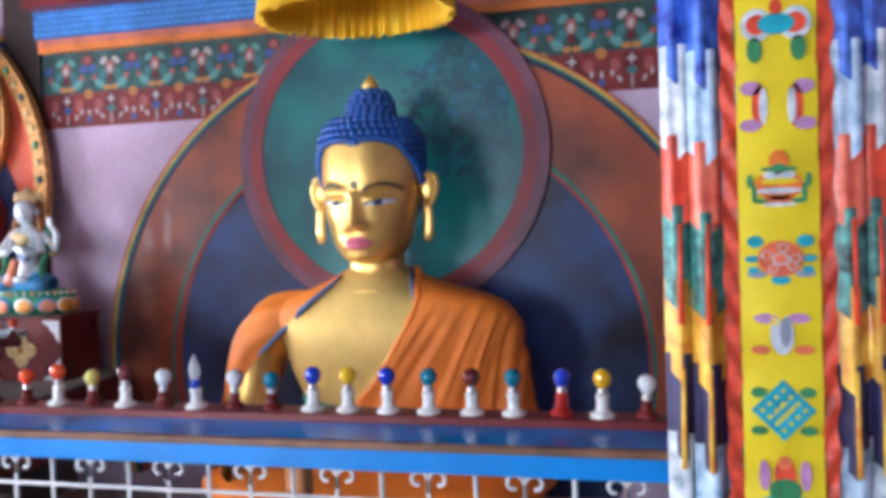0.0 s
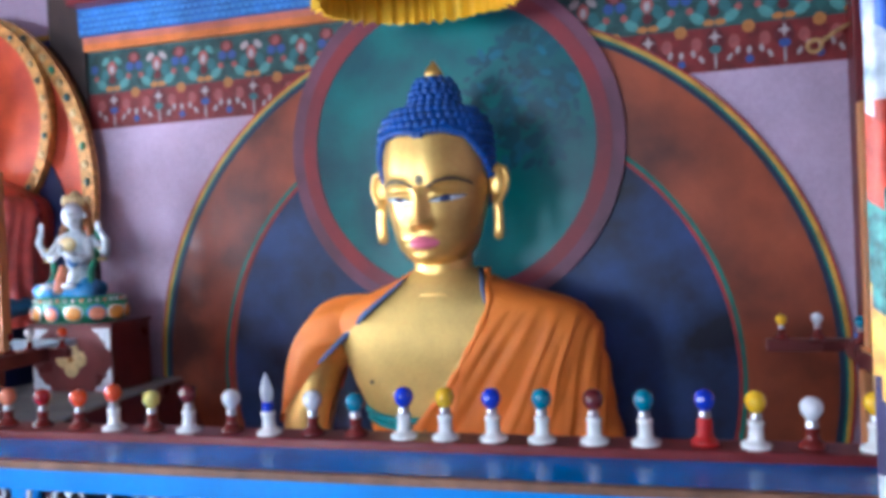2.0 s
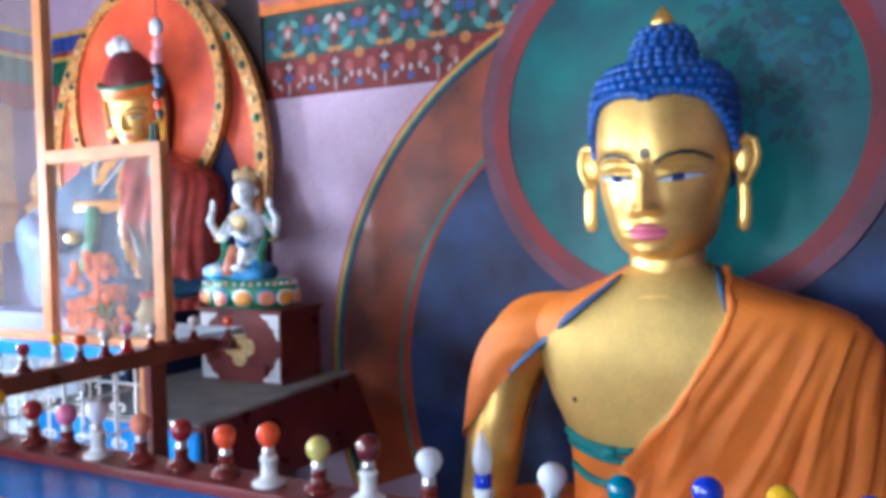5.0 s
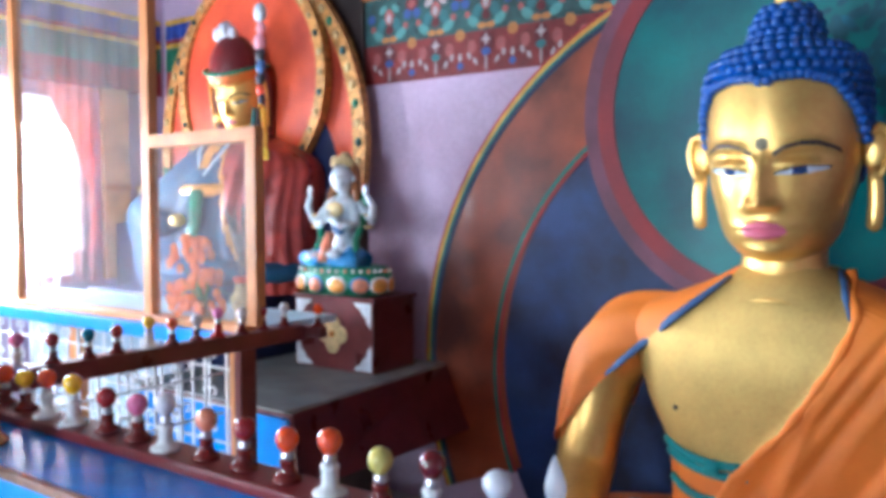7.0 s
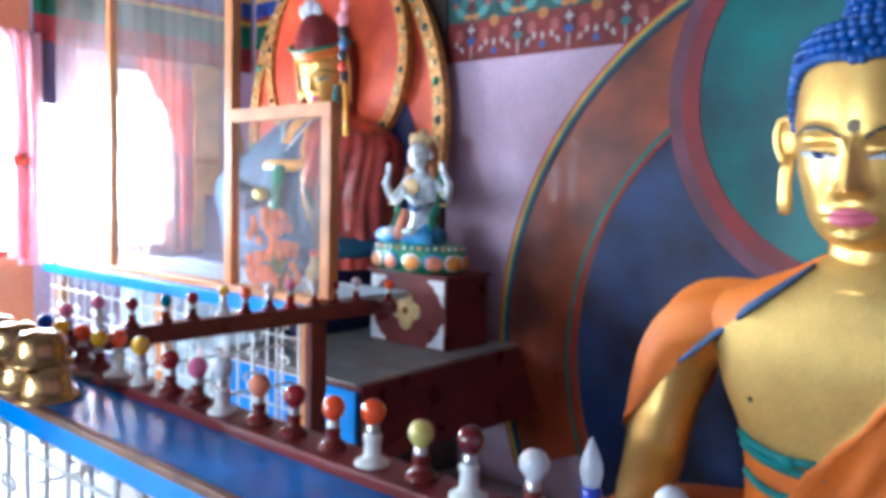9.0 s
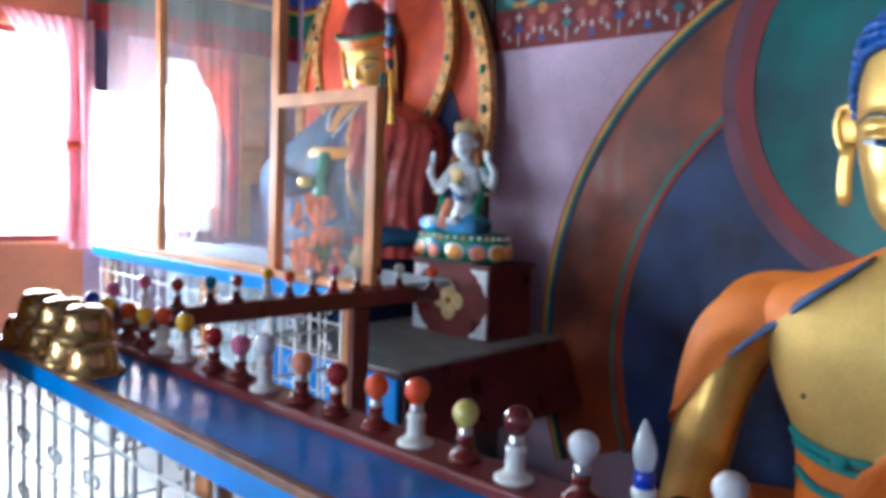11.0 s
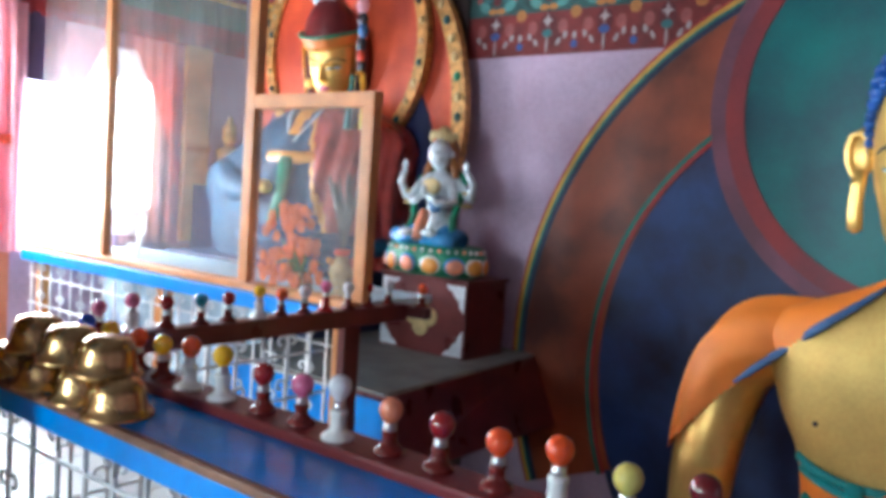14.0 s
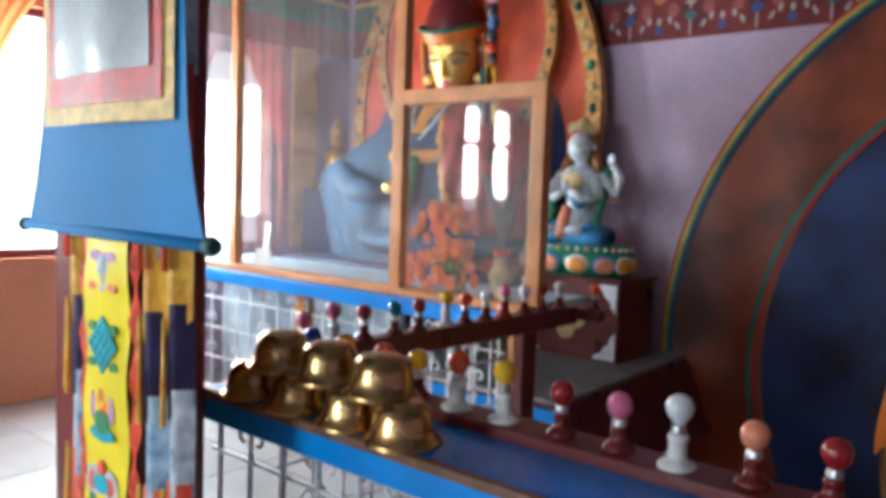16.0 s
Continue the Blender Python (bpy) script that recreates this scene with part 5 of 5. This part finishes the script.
def brim(u, v):
    a = 2 * math.pi * u
    r = 0.180 + 0.030 * v
    return G + Vector((r * math.sin(a), -1.05 * r * math.cos(a), 0.085 + 0.075 * v + 0.035 * abs(math.sin(a)) ** 2))


grid(gs, 48, 4, brim, 10, close=True)
tube(gs, [brim(i / 40, 1.0) for i in range(41)], 0.011, 8, 1)
tube(gs, [brim(i / 40, 0.0) for i in range(41)], 0.010, 8, 9)
for dx, dy, z in ((-0.07, -0.05, 0.41), (-0.02, -0.06, 0.44), (0.03, -0.04, 0.42), (-0.05, 0.03, 0.45)):
    ball(gs, G + Vector((dx, dy, z)), 0.038, 0.034, 0.05, 4, 10, 8)
for sd in (-1, 1):
    tube(gs, [G + Vector((sd * 0.185, 0.01, 0.15)), G + Vector((sd * 0.20, 0.01, 0.02)), G + Vector((sd * 0.19, 0.0, -0.16)), G + Vector((sd * 0.20, -0.02, -0.26))], [0.05, 0.05, 0.04, 0.03], 8, 5, 0.35)
    tube(gs, [G + Vector((sd * 0.21, -0.02, 0.14)), G + Vector((sd * 0.222, -0.02, 0.0)), G + Vector((sd * 0.21, -0.03, -0.2))], 0.010, 6, 9)
    ball(gs, G + Vector((sd * 0.17, -0.05, -0.13)), 0.035, 0.02, 0.035, 0)
gs.verts.ensure_lookup_table()
HATTURN = Matrix.Rotation(0.26, 3, "Z") @ Matrix.Rotation(0.22, 3, "X")
for i in range(hat_from, len(gs.verts)):
    gs.verts[i].co = G + HATTURN @ (gs.verts[i].co - G)
# cloak: rows of height, reach to the blue sleeve, reach to the maroon sleeve, depth
CLOAK = [(-1.3, 0.98, 0.60, 0.38), (-1.0, 1.06, 0.60, 0.40), (-0.82, 1.10, 0.60, 0.41), (-0.72, 1.06, 0.61, 0.40), (-0.62, 0.86, 0.62, 0.38), (-0.52, 0.66, 0.62, 0.35), (-0.43, 0.52, 0.57, 0.31), (-0.36, 0.40, 0.45, 0.26), (-0.29, 0.26, 0.28, 0.19), (-0.23, 0.14, 0.14, 0.12), (-0.15, 0.10, 0.10, 0.10)]


def cloak(u, v):
    z, a = -1.3 + 1.15 * v, 2 * math.pi * u
    wl, wr, dp = curve(CLOAK, z)
    sn, cs = math.sin(a), math.cos(a)
    drape = (0.018 * math.sin(17 * a + 7 * z + 2 * math.sin(5 * z)) + 0.014 * math.sin(29 * a - 4 * z)) * min(1, max(0, (-0.3 - z) / 0.25))
    pw = 0.8
    return G + Vector(((wr if sn > 0 else wl) * math.copysign(abs(sn) ** pw, sn) * (1 + drape), 0.03 - dp * math.copysign(abs(cs) ** pw, cs) * (1 + 2 * drape), z))


def cloak_slot(p):
    x, z = p.x - G.x, p.z - G.z
    lap = 0.10 + 0.30 * (-0.3 - z)
    if abs(x) < 0.7 * (z + 0.50) * 0.5 + 0.02 and z > -0.5:
        return 9
    if abs(x - lap) < 0.018 and z < -0.3:
        return 9
    return 8 if x > lap else 7


grid(gs, 150, 70, cloak, cloak_slot, close=True)
# hand with a staff across the lap, belt and hanging sash
tube(gs, [G + Vector(p) for p in ((-0.72, -0.26, -0.74), (-0.46, -0.38, -0.84), (-0.26, -0.44, -0.86), (-0.12, -0.46, -0.84))], [0.09, 0.10, 0.075, 0.05], 12, 7)
ball(gs, G + Vector((-0.07, -0.47, -0.83)), 0.06, 0.045, 0.045, 0)
for sd in (-1, 1):
    tube(gs, [G + Vector(p) for p in ((sd * 0.15, -0.15, -0.25), (sd * 0.12, -0.25, -0.38), (sd * 0.02, -0.335, -0.54))], [0.012, 0.015, 0.012], 8, 4, 0.5)
tube(gs, [G + Vector((0.42 * math.sin(a), -0.40 * math.cos(a) + 0.03, -0.64)) for a in [-0.9 + 1.5 * i / 20 for i in range(21)]], 0.026, 8, 9, 1.6)
tube(gs, [G + Vector(p) for p in ((0.02, -0.38, -0.64), (0.03, -0.42, -0.85), (0.0, -0.46, -1.05))], [0.06, 0.055, 0.05], 8, 1, 0.5)
ball(gs, G + Vector((0, -0.05, -1.16)), 0.66, 0.46, 0.13, 6, 32, 12)
solo("figure_statue", gs, [GOLD, STATGREEN, LIPS, INK, EYEWHITE, MAROON, GURUBLUE, GURUBLUE, GURUROBE, STATORANGE, ORANGEBAND], "seated gilded figure in a hat and blue and maroon robes", "statue")
gp = thing("figure_plinth", "deep blue plinth behind the altar table", "plinth")
part("block", bm_box(-5.3, -3.84, 4.26, YG - 0.06, ZF, 1.06, bevel=0.01), DEEPBLUE, gp)

# carved nimbus behind the figure
nb = thing("carved_nimbus", "orange nimbus with a carved gilt border behind the seated figure", "nimbus")
NX, NY = -4.36, 5.0
def ell(rx, rz, zc, a0, a1, n):
    return [(NX + rx * math.cos(radians(a0 + (a1 - a0) * i / n)), zc + rz * math.sin(radians(a0 + (a1 - a0) * i / n))) for i in range(n + 1)]
def eband(rx0, rz0, rx1, rz1, zc, y0, y1, a0, a1, n=60):
    q = bmesh.new()
    o, i = ell(rx1, rz1, zc, a0, a1, n), ell(rx0, rz0, zc, a0, a1, n)
    for k in range(n):
        prism(q, [i[k], o[k], o[k + 1], i[k + 1]], y0, y1)
    bmesh.ops.remove_doubles(q, verts=q.verts, dist=1e-5)
    return q
part("outer_field", eband(0.55, 0.6, 0.93, 1.18, 2.0, NY - 0.02, NY + 0.02, -25, 205), NIMBUS, nb)
part("outer_border", eband(0.93, 1.18, 1.03, 1.27, 2.0, NY - 0.045, NY + 0.02, -25, 205), NIMBUSEDGE, nb)
part("blue_back", prism(bmesh.new(), ell(0.80, 0.75, 1.75, 0, 354, 59), NY - 0.028, NY + 0.01), DEEPBLUE, nb, "deep blue ground")
part("head_disc", prism(bmesh.new(), ell(0.67, 0.70, 2.48, 0, 354, 59), NY - 0.075, NY - 0.04), NIMBUS, nb, "orange red disc behind the head")
part("head_border", eband(0.67, 0.70, 0.745, 0.775, 2.48, NY - 0.10, NY - 0.035, 0, 360), NIMBUSEDGE, nb)
for k in range(40):
    a = radians(-22 + 224 * k / 39)
    q = bmesh.new()
    ball(q, (NX + 0.98 * math.cos(a), NY - 0.05, 2.0 + 1.225 * math.sin(a)), 0.024, 0.016, 0.03, 0, 8, 6)
    part("boss", q, (DECOGOLD, STATGREEN, DECOGOLD, DECOGOLD, FRIEZEGREEN)[k % 5], nb)
for k in range(36):
    a = 2 * math.pi * k / 36
    q = bmesh.new()
    ball(q, (NX + 0.708 * math.cos(a), NY - 0.105, 2.48 + 0.738 * math.sin(a)), 0.020, 0.015, 0.022, 0, 8, 6)
    part("boss", q, (DECOGOLD, DECOGOLD, FRIEZEGREEN)[k % 3], nb)

# string of hanging ornaments beside the hat
hg = thing("hanging_ornament", "string of pink, turquoise and black beads and tassels", "ornament")
for k, (z, r, m) in enumerate(((2.80, 0.045, SILKWHITE), (2.70, 0.032, PALECURTAIN), (2.62, 0.042, PALECURTAIN), (2.54, 0.036, INK), (2.47, 0.036, LINING), (2.40, 0.034, INK), (2.33, 0.03, SILKRED), (2.27, 0.028, INK), (2.21, 0.03, SILKGOLD))):
    q = bmesh.new()
    ball(q, (-3.79 + 0.008 * math.sin(k * 2), 4.52, z), r, r * 0.8, r * 1.25, 0, 12, 8)
    part("bead", q, m, hg)
part("cord", tube(bmesh.new(), [(-3.79, 4.52, ZC), (-3.79, 4.52, 2.2)], 0.004, 6), INK, hg)
for dx, m in ((-0.04, SILKGREEN), (0.0, INK), (0.05, SILKGOLD)):
    part("tassel", tube(bmesh.new(), [(-3.79 + dx, 4.50, 2.22), (-3.79 + dx * 1.4, 4.49, 1.9)], [0.012, 0.02], 8), m, hg)

# marigolds and peacock feathers on the table behind the glass
fl = thing("flower_bunch", "bunch of orange flowers in a vase behind the glass", "flowers")
rnd = random.Random(4)
part("vase", lathe(bmesh.new(), [(0.05, 0), (0.06, 0.02), (0.04, 0.06), (0.05, 0.1)], (-3.33, 3.72, 1.04), 16), BRASS, fl)
for k in range(84):
    a, h = rnd.uniform(0, 6.28), 0.38 * rnd.random() ** 1.4
    r = 0.17 * math.sqrt(rnd.random()) * (1.1 - h * 1.2)
    q = bmesh.new()
    c = Vector((-3.42 + r * math.cos(a) * 1.2, 3.72 + r * math.sin(a) * 0.7, 1.075 + h))
    for p in range(6):
        t = 2 * math.pi * p / 6
        ball(q, c + Vector((0.016 * math.cos(t), -0.004, 0.016 * math.sin(t))), 0.014, 0.009, 0.014, 0, 6, 4)
    part("blossom", q, FLOWER, fl)
for k in range(14):
    a = rnd.uniform(0, 6.28)
    q = tube(bmesh.new(), [(-3.34, 3.72, 1.1), (-3.34 + 0.08 * math.cos(a), 3.72 + 0.05 * math.sin(a), 1.2), (-3.34 + 0.17 * math.cos(a), 3.72 + 0.08 * math.sin(a), 1.2 + rnd.uniform(-0.05, 0.1))], [0.006, 0.012, 0.003], 5, 0, 0.4)
    part("leaf", q, LEAF, fl)
pf = thing("ritual_vase", "vase with a red band and dark peacock feathers", "vase")
part("vase", lathe(bmesh.new(), [(0.045, 0), (0.055, 0.01), (0.03, 0.04), (0.05, 0.09), (0.06, 0.12), (0.035, 0.16), (0.03, 0.2)], (-3.08, 3.74, 1.04), 18), DECOGOLD, pf)
part("red_band", lathe(bmesh.new(), [(0.034, 0.20), (0.04, 0.215), (0.034, 0.23)], (-3.08, 3.74, 1.04), 16), SILKRED, pf)
for k in range(16):
    a = rnd.uniform(-0.5, 0.5)
    part("feather", tube(bmesh.new(), [(-3.08, 3.74, 1.26), (-3.08 + 0.10 * math.sin(a), 3.74, 1.42), (-3.08 + 0.28 * math.sin(a) - 0.03, 3.74 + 0.02 * rnd.random(), 1.55 + 0.08 * rnd.random())], [0.006, 0.016, 0.004], 6, 0, 0.4), FEATHER, pf)


# ---------------------------------------------------------------- cloth, boards and small things in the alcove
def pleats(parent, nm, horizontal, at, s0, s1, z0, z1, m, deep=0.02, step=0.11):
    q = bmesh.new()
    n = int((s1 - s0) / step * 8)
    def fn(u, v):
        s = s0 + (s1 - s0) * u
        o = at + deep * (0.5 + 0.5 * math.sin(2 * math.pi * s / step)) * (0.4 + 0.6 * v)
        z = z1 + (z0 - z1) * v
        return Vector((s, -o, z)) if horizontal else Vector((o, s, z))
    grid(q, n, 4, fn)
    part(nm, q, m, parent, smooth=True)


RUFFRED = paint("red_valance", rgb(150, 44, 48), 0.65, 0.25, 10)
RUFFGREEN = paint("green_valance", rgb(28, 100, 74), 0.65, 0.25, 10)
RUFFYELLOW = paint("yellow_piping", rgb(222, 176, 60), 0.6, 0.2, 10)
RUFFBLUE = paint("blue_valance", rgb(44, 70, 150), 0.6, 0.25, 10)
for nm, horizontal, at, s0, s1 in (("cloth_valance", False, XW + 0.01, 3.5, YG - 0.04), ("cloth_valance", True, -(YG - 0.01), XW + 0.06, STEP)):
    v = thing(nm, "pleated red, green and blue cloth valance along the wall", "valance")
    for pn, z0, z1, m in (("red_ruffle", 2.54, 2.74, RUFFRED), ("green_ruffle", 2.74, 2.93, RUFFGREEN), ("yellow_piping", 2.93, 2.965, RUFFYELLOW), ("red_piping", 2.965, 3.0, RUFFRED), ("blue_band", 3.0, 3.12, RUFFBLUE), ("yellow_piping", 3.12, 3.16, RUFFYELLOW)):
        pleats(v, pn, horizontal, at, s0, s1, z0, z1, m)

DARKCLOTH = paint("dark_violet_cloth", rgb(92, 80, 110), 0.7, 0.15, 5)
dk = thing("dark_cloth", "dark violet cloth strip hanging above the window", "cloth")
part("strip", bm_box(XW + 0.002, XW + 0.02, 3.56, 3.80, 2.12, 2.56, bevel=0.003), DARKCLOTH, dk)


def curtain(label, m, y0, y1, z0, z1, deep=0.05):
    c = thing("curtain", label, "curtain", "window curtains")
    pleats(c, "cloth", False, XW + 0.02, y0, y1, z0, z1, m, deep, 0.09)


curtain("pink curtain drawn beside the bright window", PALECURTAIN, 4.22, 4.66, 1.05, 2.54)
curtain("pink curtain between two bright windows", PALECURTAIN, 3.36, 3.54, 1.0, 2.6)


def tied_curtain(label, m, y_out, y_mid, z0, z1, tie):
    """A curtain gathered to one side at the height tie."""
    c = thing("curtain", label, "curtain", "window curtains")
    q = bmesh.new()
    def fn(u, v):
        z = z1 + (z0 - z1) * v
        k = min(1.0, max(0.0, (z1 - z) / (z1 - tie)))
        reach = (1 - 0.80 * k ** 0.8) if z > tie else 0.20 + 0.10 * (tie - z) / (tie - z0)
        y = y_out + (y_mid - y_out) * reach * u
        return Vector((XW + 0.03 + 0.035 * (0.5 + 0.5 * math.sin(u * 44 + 2 * v)), y, z))
    grid(q, 80, 24, fn)
    part("cloth", q, m, c, smooth=True)
    part("tie_band", bm_box(XW + 0.012, XW + 0.075, min(y_out, y_out + 0.21 * (y_mid - y_out)), max(y_out, y_out + 0.21 * (y_mid - y_out)), tie - 0.03, tie + 0.03, bevel=0.004), SILKRED, c)


tied_curtain("orange curtain tied back at the window", ORANGECURTAIN, 2.36, 2.93, 1.05, 2.6, 1.72)
tied_curtain("sheer pink curtain tied back at the window", PALECURTAIN, 3.44, 2.93, 1.05, 2.6, 1.72)
# lighter copy of the pine; the board's daylight is put into its colour
LITPINE = paint("lit_pine", rgb(226, 176, 120), 0.4, 0.2, 5, 0.15)
bd = thing("pine_board", "upright varnished pine board against the wall", "board")
part("board", bm_box(XW + 0.01, XW + 0.05, 4.72, 4.95, 1.06, 2.55, bevel=0.004), LITPINE, bd)
part("batten", bm_box(XW + 0.051, XW + 0.07, 4.72, 4.95, 1.75, 1.80, bevel=0.003), PINEWOOD, bd)
sd_ = thing("side_table", "dark blue covered stand by the wall", "stand")
part("cover", bm_box(XW + 0.09, -5.42, 4.78, 5.22, ZF, 1.5, bevel=0.02), DEEPBLUE, sd_)
sm = bmesh.new()
SG = Vector((-5.62, 5.0, 1.5))
lathe(sm, [(0.14, 0), (0.15, 0.03), (0.12, 0.06), (0.13, 0.1), (0.09, 0.14), (0.085, 0.22), (0.10, 0.27), (0.04, 0.31), (0.035, 0.33)], SG, 20, 0)
ball(sm, SG + Vector((0, 0, 0.38)), 0.055, 0.055, 0.07)
lathe(sm, [(0.06, 0.42), (0.05, 0.46), (0.02, 0.52), (0.005, 0.55)], SG, 14, 0)
solo("gilt_figure", sm, GOLD, "small gilded seated figure on a dark stand", "statue")
for x, y, w, h, tilt in ((-4.75, 3.68, 0.13, 0.11, 0.1), (-5.15, 3.7, 0.1, 0.28, 0.0), (-4.9, 3.8, 0.07, 0.26, -0.1)):
    cd = solo("white_card", bm_box(-w / 2, w / 2, 0, 0.006, 0, h, bevel=0.001), PAPER, "white card propped on the altar table", "card", "white cards")
    cd.location, cd.rotation_euler = (x, y, 1.041), (-0.15, 0, tilt)


# right_case: the matching altar beyond the other side rail
case2 = thing("glazed_case", "varnished pine case frame beside the bulb rail", "display case")
for nm, x0, x1, z0, z1 in (("left_post", 1.105, 1.165, 1.075, 1.90), ("top_rail", 1.105, 1.93, 1.90, 1.965), ("tall_post", 1.93, 1.99, 1.075, ZC)):
    part(nm, bm_box(x0, x1, GY - 0.025, GY + 0.03, z0, z1, bevel=0.004), PINEWOOD, case2)
table2 = thing("altar_table", "altar table with a light blue painted edge", "table")
part("top", bm_box(1.2, 4.1, 3.46, 4.25, 1.01, 1.04, bevel=0.004), LIGHTBLUE, table2)
part("trim", bm_box(1.1, 4.1, 3.50, 3.60, 1.059, 1.075, bevel=0.004), PINEWOOD, table2)
part("panel", bm_box(1.22, 4.08, 3.50, 4.2, ZF, 1.01), DEEPBLUE, table2)

cd_ = thing("knotted_cord", "tan rope with a loop hanging by the frieze", "rope")
part("rope", tube(bmesh.new(), [(1.39, 5.02, 2.57), (1.31, 5.02, 2.53), (1.24, 5.02, 2.485)] + [(1.205 + 0.035 * math.cos(a), 5.02 - 0.01 * math.sin(a), 2.465 + 0.03 * math.sin(a)) for a in [0.5 - 6.0 * i / 14 for i in range(15)]], 0.011, 8), paint("tan_rope", rgb(186, 150, 96), 0.7, 0.3, 30), cd_)
